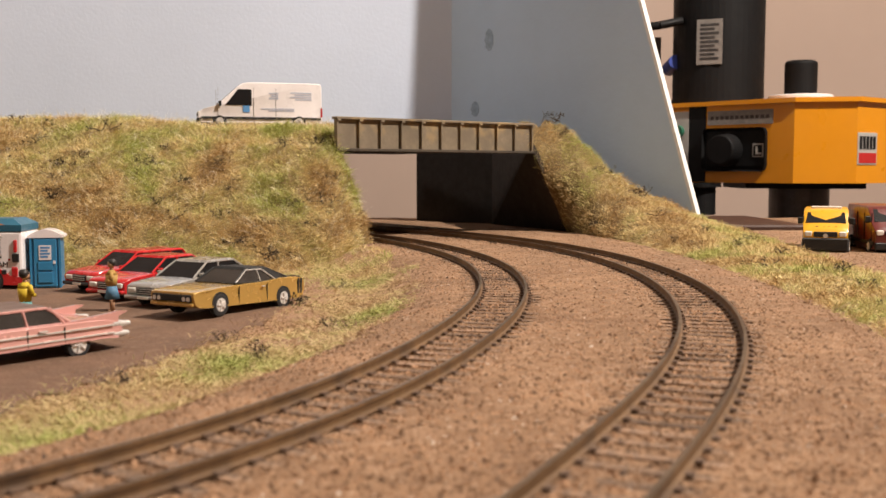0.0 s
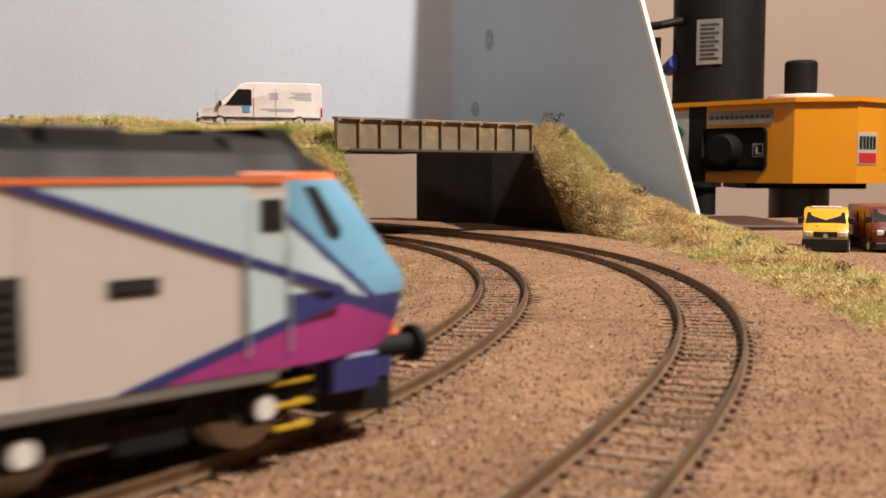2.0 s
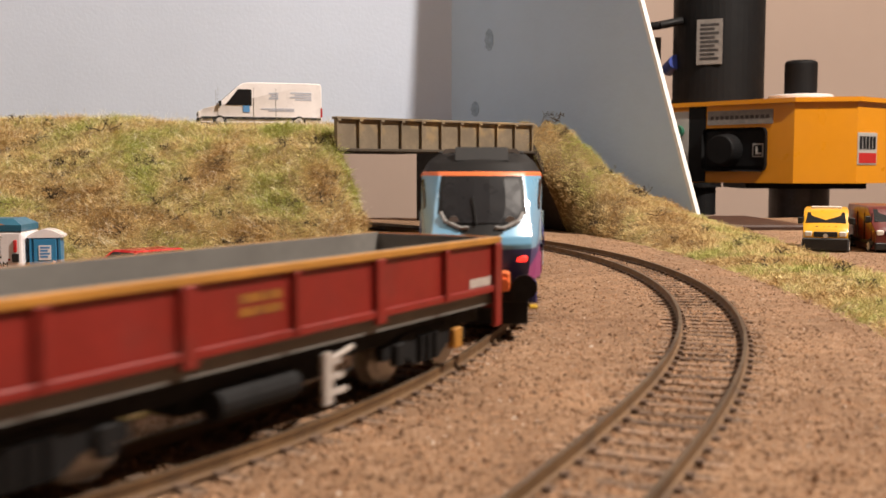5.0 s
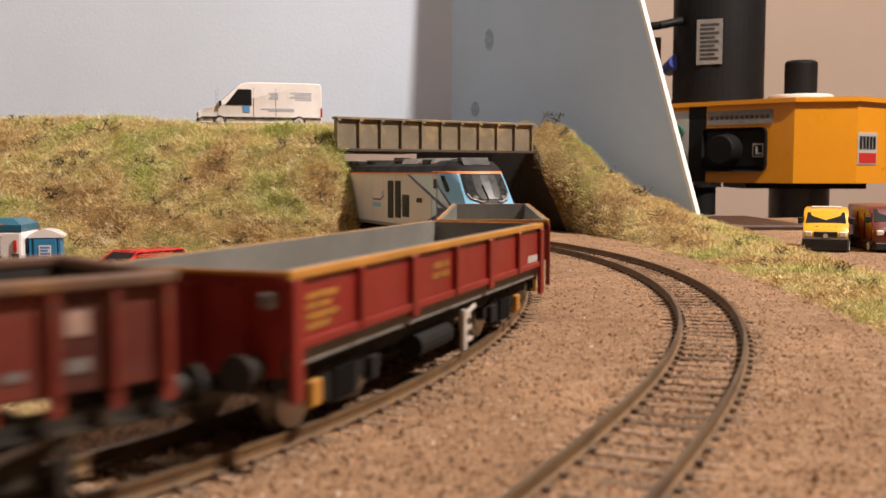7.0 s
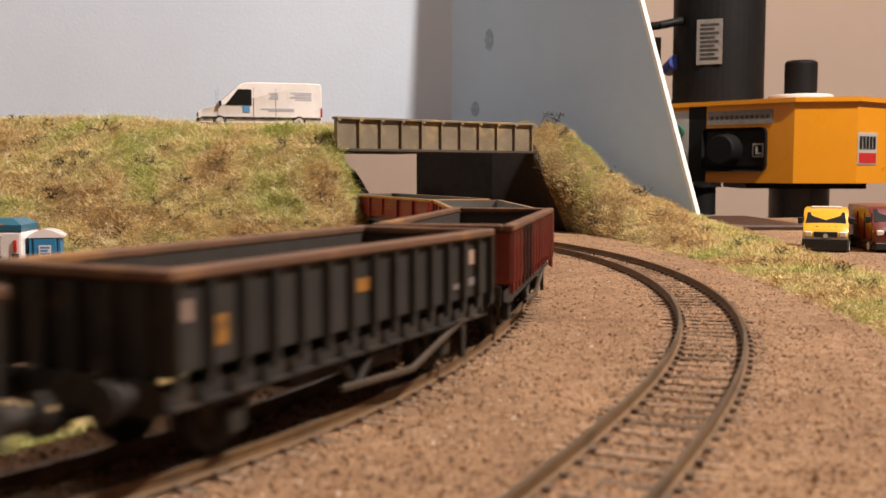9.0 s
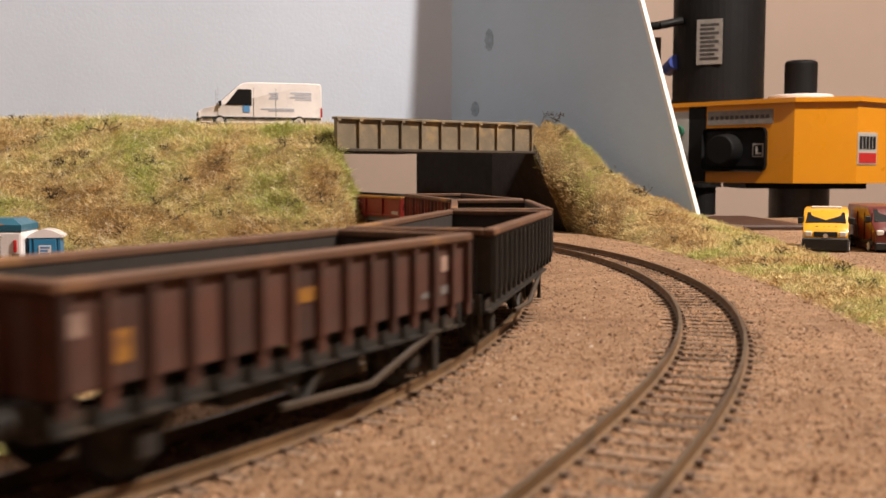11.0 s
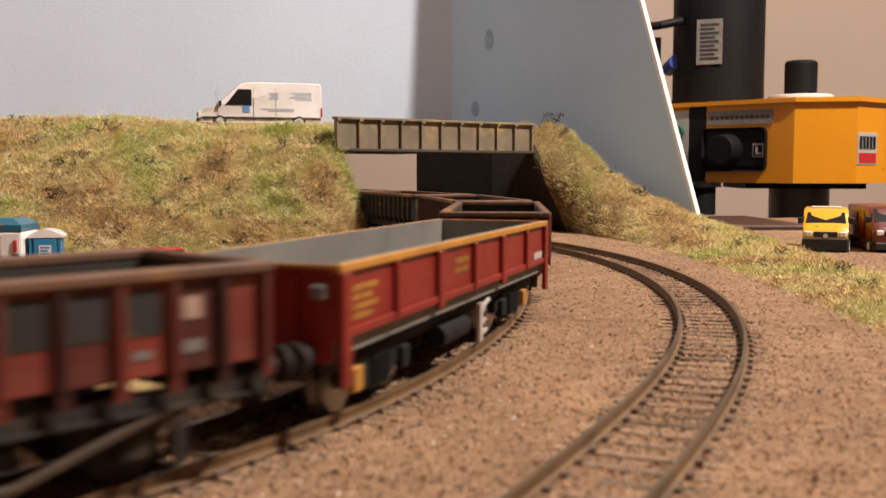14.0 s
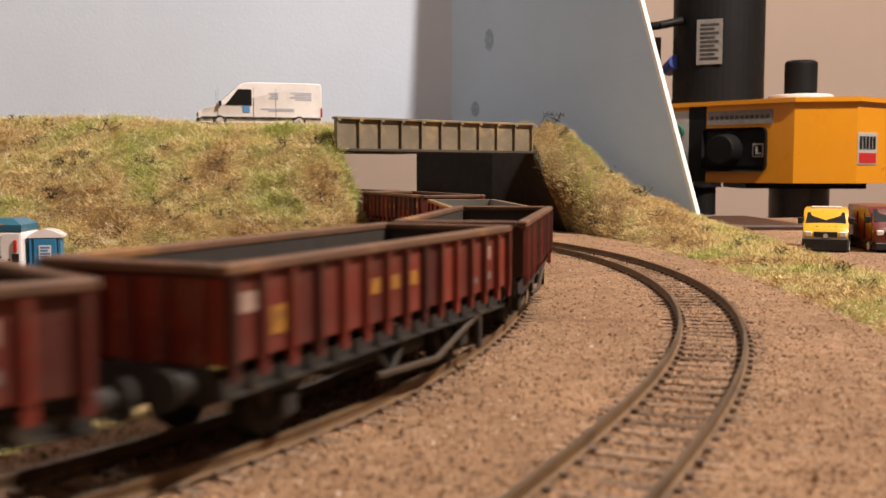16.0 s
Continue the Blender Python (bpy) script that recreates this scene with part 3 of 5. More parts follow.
def train_of_wagons():
    red = red_wagon()
    maroon = ribbed_wagon(W_MAROON, "maroon ribbed open wagon with worn yellow lettering", True)
    patched = ribbed_wagon(W_MAROON, "maroon ribbed open wagon with a black patch", True, True)
    black = ribbed_wagon(W_BLACK, "grimy black ribbed open wagon with faded markings", False, n=53.5)
    brown = ribbed_wagon(W_BROWN, "rust-brown ribbed open wagon without lettering blocks", False, n=53.5)
    order = (red, red, maroon, black, black, brown, patched, red, patched, maroon, maroon)
    used = set()
    for src, c in zip(order, WAGON_CENTRES):
        ob = copy_thing(src, at(0, 0, 0)) if src in used else src
        used.add(src)
        MOVERS.append((ob, c, 142 if src is red else 105))


WAGON_CENTRES = (-528, -697, -845.5, -970.5, -1095.5, -1216.5, -1344.5, -1489.5, -1633, -1763.5, -1892)
train_of_wagons()


def vehicle_rows(centre, pivots):
    rows = []
    for i in range(81):
        t = i * 0.2
        c = centre + SPEED * t
        xa, ya, _ = along(INNER, c + pivots / 2)
        xb, yb, _ = along(INNER, c - pivots / 2)
        rows.append((t, at((xa + xb) / 2, (ya + yb) / 2, RAIL, 0, 0, math.degrees(math.atan2(ya - yb, xa - xb)))))
    return rows


# ---- the locomotive ----
L_WHITE = material("loco_pale_grey", (0.54, 0.50, 0.47), 0.4, vary=0.03, scale=20, coat=0.15)
L_BLUE = material("loco_sky_blue", (0.17, 0.40, 0.60), 0.35, vary=0.06, scale=20, coat=0.3)
L_CYAN = material("loco_pale_cyan", (0.47, 0.61, 0.65), 0.4, vary=0.04, scale=20, coat=0.15)
L_NAVY = material("loco_navy", (0.03, 0.035, 0.16), 0.4, vary=0.1, coat=0.15)
L_PINK = material("loco_magenta", (0.33, 0.035, 0.20), 0.4, vary=0.08, coat=0.15)
L_BLACK = material("loco_roof_black", (0.009, 0.0085, 0.0085), 0.6, vary=0.2, scale=30)
L_BLACK.node_tree.nodes["Principled BSDF"].inputs["Specular IOR Level"].default_value = 0.25
L_GRILLE = material("loco_grille", (0.011, 0.0105, 0.0105), 0.6, vary=0.2)
L_ORANGE = material("loco_orange_line", (0.85, 0.20, 0.06), 0.4, vary=0.05)
L_ROOFGREY = material("loco_roof_vent_grey", (0.34, 0.32, 0.30), 0.5, vary=0.15, scale=80)
L_GLASS = material("loco_dark_glass", (0.02, 0.02, 0.022), 0.3, vary=0.05)
L_GLASS.node_tree.nodes["Principled BSDF"].inputs["Specular IOR Level"].default_value = 0.2
L_TAIL = glow("red_tail_lamp", (1.0, 0.03, 0.02), 2.2)
L_LAMP = material("clear_lamp_glass", (0.75, 0.75, 0.72), 0.15, vary=0.03, coat=0.4)
L_BEZEL = material("grey_lamp_bezel", (0.30, 0.29, 0.28), 0.3, vary=0.1)
L_FADE = material("loco_grey_blue_fade", (0.13, 0.17, 0.24), 0.4, vary=0.1, coat=0.15)
L_YELLOW = material("yellow_step_edge", (0.50, 0.31, 0.02), 0.5, vary=0.1)


def side_panel(parent, name, pts, mat, s, proud=0.15, label=""):
    """A painted area on a side: an outline in (x, z), mirrored end for end on the far side."""
    y = s * 17.5
    bm = prism(bmesh.new(), [(p[0], p[1]) for p in pts], "y", min(y, y + s * proud), max(y, y + s * proud))
    return part(name, bm, mat, parent, label)


def section(x, half, z0, zs, zr, halfr):
    """A body cross-section at x: floor z0, shoulder zs at half width, roof zr at half width halfr."""
    return [(x, -half, z0), (x, -half, zs), (x, -(half + halfr) / 2 - 0.4, (zs + zr) / 2 + 0.7), (x, -halfr, zr), (x, 0, zr + 0.8), (x, halfr, zr), (x, (half + halfr) / 2 + 0.4, (zs + zr) / 2 + 0.7), (x, half, zs), (x, half, z0)]


def locomotive():
    lo = thing("diesel_locomotive", at(0, 0, 0), "pale grey, blue and magenta diesel locomotive with black roof", "locomotive")
    c = 102.0
    part("body", cbox(-c, c, -17.5, 17.5, 13, 42.0), L_WHITE, lo)
    part("sole_bar", cbox(-100, 100, -17.65, 17.65, 11.6, 13.8, 0.3), material("loco_sill_grey", (0.17, 0.16, 0.15), 0.5), lo)
    bm = loft(bmesh.new(), [[(x, y, z) for x, y, z in ((x, -17.6, 42.6), (x, -15.5, 46.2), (x, -9, 49), (x, 0, 49.4), (x, 9, 49), (x, 15.5, 46.2), (x, 17.6, 42.6))] for x in (-c, c)])
    part("roof", bm, L_BLACK, lo, "black curved roof", False)
    bm = bmesh.new()
    for s in (-1, 1):
        box(bm, -c + 0.5, c - 0.5, min(s * 17.4, s * 17.9), max(s * 17.4, s * 17.9), 41.9, 42.6)
    part("orange_line", bm, L_ORANGE, lo, "orange cantrail line")
    # roof equipment
    for x0, x1 in ((-86, -66), (-60, -38)):
        bm = loft(bmesh.new(), [[(x, -13, 47.5), (x, -11, 50.4), (x, 11, 50.4), (x, 13, 47.5)] for x in (x0, x1)])
        part("roof_vent", bm, L_ROOFGREY, lo, "grey roof vent")
    for x in (-30, -24, 18, 25):
        part("roof_louvre", cbox(x - 2.4, x + 2.4, -12, 12, 48.4, 50.2, 0.4), L_GRILLE, lo)
    for x in (44, 58, 72, -76):
        part("roof_hatch", cbox(x - 5.5, x + 5.5, -13.5, 13.5, 46.5, 49.7, 0.4), L_GRILLE, lo, "black roof hatch")
    part("exhaust", cyl(bmesh.new(), 5, (-5, 0, 49), (-5, 0, 51.4), 20), L_GRILLE, lo)
    for f in (-1, 1):
        def X(v):
            return f * v
        def sec(x, half, z0, zt):
            return [(X(x), -half, z0), (X(x), -half, zt), (X(x), half, zt), (X(x), half, z0)]
        # cab: nose swept back above a chin, painted panel by panel
        NOSE_Z = (13.4, 17, 21, 24, 26, 29, 33, 38, 43, 46, 48.6, 50.0)
        NOSE_X = (128.6, 130.6, 132.0, 132.6, 132.0, 129.4, 126.4, 122.4, 118.2, 114.2, 108.6, 98.0)
        NOSE_H = (12.4, 12.8, 13.2, 13.4, 13.4, 13.2, 13.0, 12.8, 12.2, 11.0, 8.6, 5.0)
        SIDE_H = (17.4, 17.5, 17.5, 17.5, 17.5, 17.5, 17.5, 17.5, 17.4, 15.6, 12.6, 8.0)

        def front(z, y):
            xs, hh = float(np.interp(z, NOSE_Z, NOSE_X)), float(np.interp(z, NOSE_Z, NOSE_H))
            return xs - 3.2 * (min(abs(y), hh) / hh) ** 2.2

        def flank(z, x):
            """Half width of the cab side at x: full at the door, drawn in towards the nose."""
            hh, sh = float(np.interp(z, NOSE_Z, NOSE_H)), float(np.interp(z, NOSE_Z, SIDE_H))
            t = max(0.0, (x - 104) / (front(z, hh) - 104))
            return sh + (hh - sh) * min(1.0, t) ** 1.5

        def paint(x, y, z, facing):
            """Livery: 0 blue, 1 black, 2 navy, 3 pale cyan, 4 magenta, 5 shaded fade, 6 orange."""
            top = 42.4
            if z > top + 0.8:
                return 1
            if z > top:
                return 6
            if facing:
                wide = float(np.interp(z, (26.4, 29, 32, 37, 42.4), (4.5, 9.6, 11.8, 12.0, 11.4)))
                if z > 26.4 and abs(y) < wide:
                    return 1
                return 0 if z > 22.6 else 2
            split = max(22.6, 38.6 - (x - 100) * 0.74)
            if z > split and x > 101.5 or z > 39.5:
                return 0
            if z > split - 1.7 and x > 101.5:
                return 2
            vee = 24.6 - max(0.0, x - 113) * 0.32
            if z > vee:
                return 3 if x < 119 else 5 if x < 125 else 2
            low = vee - 2.2 - max(0.0, 111 - x) * 0.27
            return 2 if z > low or x > 128 else 4
        rings = []
        for k in range(95):
            z = 13.4 + 36.6 * k / 94
            hh = float(np.interp(z, NOSE_Z, NOSE_H))
            xe = front(z, hh)
            half = [(94 + (xe - 94) * i / 46, flank(z, 94 + (xe - 94) * i / 46)) for i in range(47)] + [(front(z, hh * (1 - j / 14)), hh * (1 - j / 14)) for j in range(1, 15)]
            rings.append([(X(px), -py, z) for px, py in half] + [(X(px), py, z) for px, py in half[-2::-1]])
        bm = loft(bmesh.new(), rings)
        for fc in bm.faces:
            c3 = fc.calc_center_median()
            hh = float(np.interp(c3.z, NOSE_Z, NOSE_H))
            fc.material_index = paint(abs(c3.x), c3.y, c3.z, abs(c3.x) > front(c3.z, hh) - 0.3)
        cab = crease(part("cab", bm, [L_BLUE, L_BLACK, L_NAVY, L_CYAN, L_PINK, L_FADE, L_ORANGE], lo, "sky blue swept cab with dark windscreen surround"), 0.7)
        rows = []
        for z, hw in ((29.6, 7.4), (31.4, 9.8), (34, 10.8), (38.0, 10.8), (41.4, 10.2)):
            rows.append([(X(front(z, hw * q) + 0.35), hw * q, z) for q in (-1, -0.6, -0.2, 0.2, 0.6, 1)] + [(X(front(z, hw * q) - 2.0), hw * q, z) for q in (1, 0, -1)])
        part("windscreen", loft(bmesh.new(), rows), L_GLASS, cab, "dark glazed windscreen")
        bm = tube(bmesh.new(), [(X(front(z, y) + 0.8), y, z) for y, z in ((1.5, 29.4), (2.5, 36.5))], 0.3)
        part("wiper", bm, CHASSIS_B, cab)
        bm = loft(bmesh.new(), [[(X(xx), -7.5, zz), (X(xx), 7.5, zz), (X(xx - 5), 7.5, zz), (X(xx - 5), -7.5, zz)] for xx, zz in ((112.5, 46.6), (109.0, 50.4))])
        part("roof_light_pod", bm, L_GRILLE, cab, "dark roof pod above the windscreen")
        for s in (-1, 1):
            bm = tube(bmesh.new(), [(X(front(z, y) + 0.4), s * y, z) for y, z in ((11.2, 32.2), (9.8, 29.9), (5.6, 28.2), (3.6, 28.4))], 0.55)
            part("lamp_bezel", bm, L_BEZEL, cab, "pale headlamp strip")
            bm = cyl(bmesh.new(), 1.4, (X(front(30.0, 8) - 1), s * 7.6, 30.0), (X(front(30.0, 8) + 0.7), s * 7.6, 30.0), 14)
            part("head_lamp", bm, L_BEZEL, cab)
            bm = box(bmesh.new(), min(X(126.5), X(front(20, 10.8) + 0.6)), max(X(126.5), X(front(20, 10.8) + 0.6)), s * 10.6 - 1.7, s * 10.6 + 1.7, 19.2, 21.0, 0.5)
            part("tail_lamp", bm, L_TAIL if f < 0 else L_LAMP, cab, "lit red tail lamp" if f < 0 else "clear marker lamp")
            # raked side window, door with its window
            quad = [(105.4, 41.2), (108.2, 41.2), (113.6, 34.2), (113.0, 32.6), (110.6, 33.2)]
            bm = loft(bmesh.new(), [[(X(x), s * (flank(z, x) + d), z) for x, z in quad] for d in (-1.0, 0.2)])
            part("side_window", bm, L_GLASS, cab, "dark raked cab side window")
            side_panel(lo, "cab_door", [(X(95.0), 15), (X(101.2), 15), (X(101.2), 39.6), (X(95.0), 39.6)], L_CYAN, s, 0.25, "pale cyan cab door")
            side_panel(lo, "door_window", [(X(97.0), 34.5), (X(101.0), 34.5), (X(101.0), 39.4), (X(97.0), 39.4)], L_GLASS, s, 0.4)
            for x in (94.4, 102.0):
                part("handrail", tube(bmesh.new(), [(X(x), s * 18.2, 16), (X(x), s * 18.1, 32)], 0.16), L_CYAN, lo)
            # livery: pale wedge, two navy bands, magenta wedge
            side_panel(lo, "pale_wedge", [(X(62), 41.6), (X(95), 41.6), (X(95), 31.2)], L_CYAN, s, 0.14, "pale cyan livery wedge")
            side_panel(lo, "navy_band", [(X(59.0), 41.6), (X(62.8), 41.6), (X(113), 25.2), (X(113), 23.4)], L_NAVY, s, 0.34, "navy livery band")
            side_panel(lo, "navy_band", [(X(113), 24.4), (X(113), 22.6), (X(80), 13.6), (X(74), 13.6)], L_NAVY, s, 0.38, "navy livery band")
            side_panel(lo, "magenta_wedge", [(X(80), 13.6), (X(104), 20.15), (X(104), 13.6)], L_PINK, s, 0.3, "magenta livery wedge")
            part("end_step_panel", cbox(min(X(112), X(122)), max(X(112), X(122)), min(s * 13.4, s * 15.4), max(s * 13.4, s * 15.4), 7.2, 13.3, 0.4), L_NAVY, lo, "navy panel below the cab")
            bm = bmesh.new()
            for z in (3.4, 7.0, 10.6):
                box(bm, min(X(100), X(107)), max(X(100), X(107)), min(s * 14, s * 16.6), max(s * 14, s * 16.6), z, z + 0.5)
            part("cab_step", bm, L_YELLOW, lo, "yellow-edged cab steps")
            bm = bmesh.new()
            cyl(bm, 2.0, (X(123), s * 11.4, 12.8), (X(132.5), s * 11.4, 12.8), 14)
            cyl(bm, 3.3, (X(132.5), s * 11.4, 12.8), (X(134), s * 11.4, 12.8), 20)
            part("buffer", bm, CHASSIS_B, lo, "black round buffer")
        bm = box(bmesh.new(), min(X(108), X(127.5)), max(X(108), X(127.5)), -13.0, 13.0, 7.5, 13.6, 0.8)
        part("buffer_beam", bm, L_NAVY if f > 0 else CHASSIS_B, lo)
        bm = loft(bmesh.new(), [[(X(110), -13.5, 4.0), (X(110), 13.5, 4.0), (X(110), 13.5, 8.0), (X(110), -13.5, 8.0)], [(X(127), -12.5, 2.0), (X(127), 12.5, 2.0), (X(127), 12.5, 8.5), (X(127), -12.5, 8.5)]])
        part("plough", bm, CHASSIS_B, lo, "black snow plough")
        bm = bmesh.new()
        cyl(bm, 1.8, (X(125), -5.5, 14.4), (X(133.5), -5.5, 13.4), 12)
        box(bm, min(X(126), X(133)), max(X(126), X(133)), -7.6, -3.6, 11.5, 17.0, 0.6)
        part("jumper_cover", bm, L_ORANGE, lo, "orange jumper socket cover")
        bm = tube(bmesh.new(), [(X(122), 4.5, 11), (X(126), 4.0, 6), (X(124), 3.0, 3.5)], 0.5)
        tube(bm, [(X(122), 8.0, 11), (X(126), 7.6, 7), (X(124), 7.0, 4)], 0.5)
        part("brake_pipe", bm, CHASSIS_B, lo, "black brake pipes")
        bm = box(bmesh.new(), min(X(121), X(132)), max(X(121), X(132)), -1.5, 1.5, 8.6, 9.8)
        part("coupling", bm, CHASSIS_B, lo)
        # bogie
        bc = X(80)
        bm = bmesh.new()
        for s in (-1, 1):
            prism(bm, [(bc - 30, 11), (bc + 30, 11), (bc + 30, 7.5), (bc + 12, 6), (bc - 12, 6), (bc - 30, 7.5)], "y", s * 13 - 1, s * 13 + 1)
            for d in (-18.4, 18.4):
                box(bm, bc + d - 3.2, bc + d + 3.2, min(s * 13, s * 15.4), max(s * 13, s * 15.4), 4.6, 10.5, 0.6)
                cyl(bm, 1.5, (bc + d - 5, s * 14, 6), (bc + d - 5, s * 14, 11.5), 10)
                cyl(bm, 1.5, (bc + d + 5, s * 14, 6), (bc + d + 5, s * 14, 11.5), 10)
            box(bm, bc - 6, bc + 6, min(s * 13, s * 15), max(s * 13, s * 15), 3.5, 9.5, 0.8)
        box(bm, bc - 26, bc + 26, -12, 12, 8, 12)
        bg = part("bogie", bm, CHASSIS_B, lo, "black bogie frame")
        for d in (-18.4, 18.4):
            wheelset(bg, bc + d, 7.2)
            for s in (-1, 1):
                part("axle_cap", cyl(bmesh.new(), 1.8, (bc + d, s * 15.4, 7.4), (bc + d, s * 16.6, 7.4), 12), L_LAMP, bg, "pale axle end cap")
    for s in (-1, 1):
        f = -s
        y0 = s * 17.5
        # tall twin grille, short grille, slot at one end; one square grille at the other
        for name, x0, x1, za, zb in (("side_grille", 27.6, 36.8, 16.4, 38.0), ("side_grille", 39.6, 48.6, 17.0, 38.0), ("side_grille", 51, 61.5, 18, 30.4), ("side_grille", 73, 80.5, 26.6, 29), ("side_grille", -82, -45.5, 17.6, 37.0)):
            a, b = sorted((f * x0, f * x1))
            bm = box(bmesh.new(), a, b, min(y0, y0 + s * 0.2), max(y0, y0 + s * 0.2), za, zb)
            k = int((zb - za) / 1.6)
            for i in range(k):
                z = za + 0.6 + (zb - za - 1.0) * i / max(1, k)
                box(bm, a + 0.4, b - 0.4, min(y0 + s * 0.2, y0 + s * 0.5), max(y0 + s * 0.2, y0 + s * 0.5), z, z + 0.7)
            part(name, bm, L_GRILLE, lo, "black louvred side grille")
        bm = bmesh.new()
        yy = (min(y0, y0 + s * 0.12), max(y0, y0 + s * 0.12))
        a, b = sorted((f * 0.5, f * 15))
        box(bm, a, b, *yy, 22.2, 25.0)
        part("logo_bar", bm, L_BLUE, lo, "plain light blue logo bar")
        a, b = sorted((f * 0.5, f * 15.5))
        part("logo_bar", box(bmesh.new(), a, b, *yy, 26.2, 27.2), L_NAVY, lo, "plain navy logo bar")
        bm = prism(bmesh.new(), [(f * 15.2, 26.4), (f * 20.4, 28.6), (f * 20.6, 29.8), (f * 15.6, 28.0)], "y", *yy)
        part("logo_mark", bm, L_PINK, lo, "plain pink logo shape")
        bm = prism(bmesh.new(), [(f * 15.6, 28.8), (f * 20.6, 30.4), (f * 20.8, 32.4), (f * 16.4, 31.0)], "y", *yy)
        part("logo_mark", bm, L_BLUE, lo, "plain light blue logo shape")
        for x in (-40, -20, 0, 20, 40, 62):
            part("door_seam", cbox(x - 0.08, x + 0.08, min(y0, y0 + s * 0.05), max(y0, y0 + s * 0.05), 14, 41), L_ROOFGREY, lo)
        part("fuel_tank", cbox(-44, 46, min(s * 6, s * 15), max(s * 6, s * 15), 2.6, 11.6, 0.8), CHASSIS_B, lo, "black underfloor fuel tank")
        for x in range(-36, 44, 13):
            part("equipment_box", cbox(x, x + 9, min(s * 15, s * 15.8), max(s * 15, s * 15.8), 4.5, 10.6, 0.4), CHASSIS_B, lo, "black underfloor equipment box")
        part("warning_plate", cbox(-12, -7, min(s * 15.8, s * 16.1), max(s * 15.8, s * 16.1), 6.0, 8.0), L_ORANGE, lo)
        part("warning_plate", cbox(30, 36, min(s * 15.8, s * 16.1), max(s * 15.8, s * 16.1), 5.0, 6.0), L_YELLOW, lo)
    MOVERS.append((lo, -293, 200))


locomotive()


# ---- road vehicles ----
TYRE = material("tyre_rubber", (0.018, 0.017, 0.017), 0.8, vary=0.2)
CHROME = material("chrome", (0.72, 0.69, 0.65), 0.25, metal=0.35, vary=0.05)
CAR_GLASS = material("car_window_dark", (0.012, 0.012, 0.013), 0.15, vary=0.1)
CAR_GLASS.node_tree.nodes["Principled BSDF"].inputs["Specular IOR Level"].default_value = 0.3
PALE_GLASS = material("car_window_pale", (0.045, 0.04, 0.036), 0.12, vary=0.4, scale=120, coat=0.15)
LENS = material("lamp_lens", (0.75, 0.72, 0.66), 0.15, vary=0.05, coat=0.5)
LENS_RED = material("red_lens", (0.5, 0.02, 0.02), 0.2, vary=0.05, coat=0.5)
LENS_AMBER = material("amber_lens", (0.75, 0.22, 0.03), 0.2, vary=0.05, coat=0.5)
P_GOLD = material("gold_metallic_paint", (0.52, 0.32, 0.085), 0.24, metal=0.35, vary=0.06, coat=0.8)
P_SILVER = material("silver_metallic_paint", (0.42, 0.40, 0.37), 0.24, metal=0.4, vary=0.06, coat=0.7)
P_RED = material("bright_red_paint", (0.50, 0.018, 0.02), 0.25, vary=0.05, coat=0.6)
P_RED2 = material("dark_red_paint", (0.11, 0.013, 0.01), 0.35, vary=0.06, coat=0.4)
P_PINK = material("pink_metallic_paint", (0.70, 0.37, 0.33), 0.22, metal=0.25, vary=0.06, coat=0.8)
P_TEAL = material("teal_paint", (0.10, 0.36, 0.36), 0.35, vary=0.05, coat=0.4)
P_BLACK = material("black_vinyl", (0.012, 0.0115, 0.011), 0.65, vary=0.15)
P_WHITE = material("white_van_paint", (0.86, 0.81, 0.80), 0.3, vary=0.03, coat=0.4)
P_YELLOW = material("yellow_van_paint", (0.72, 0.36, 0.015), 0.35, vary=0.05, coat=0.4)
P_BLUE = material("blue_plastic", (0.035, 0.22, 0.42), 0.4, vary=0.08, coat=0.2)
MARK_BLUE = material("blue_print", (0.10, 0.28, 0.55), 0.5, vary=0.1)
MARK_PALE = material("pale_blue_print", (0.52, 0.54, 0.62), 0.5, vary=0.1)


def road_wheel(parent, x, y, r, w, rim=CHROME):
    s = 1 if y > 0 else -1
    bm = bmesh.new()
    cyl(bm, r, (x, y - s * w, r), (x, y, r), 24, bevel=0.3)
    wheel = part("wheel", bm, TYRE, parent, "black rubber tyre")
    bm = bmesh.new()
    cyl(bm, r * 0.66, (x, y, r), (x, y + s * 0.12, r), 20)
    cyl(bm, r * 0.2, (x, y, r), (x, y + s * 0.5, r), 10)
    for k in range(5):
        a = k * math.tau / 5
        cyl(bm, r * 0.1, (x, y + s * 0.25, r), (x + math.cos(a) * r * 0.55, y + s * 0.25, r + math.sin(a) * r * 0.55), 6)
    part("rim", bm, rim, wheel, "bright wheel rim")


def round_outline(pts, cut=0.3):
    """Cuts each corner of a closed outline twice, so that it reads as pressed metal."""
    for _ in range(2):
        out = []
        for (ax, az), (bx, bz) in zip(pts, pts[1:] + pts[:1]):
            out += [(ax + (bx - ax) * cut, az + (bz - az) * cut), (bx + (ax - bx) * cut, bz + (az - bz) * cut)]
        pts, cut = out, 0.25
    return pts


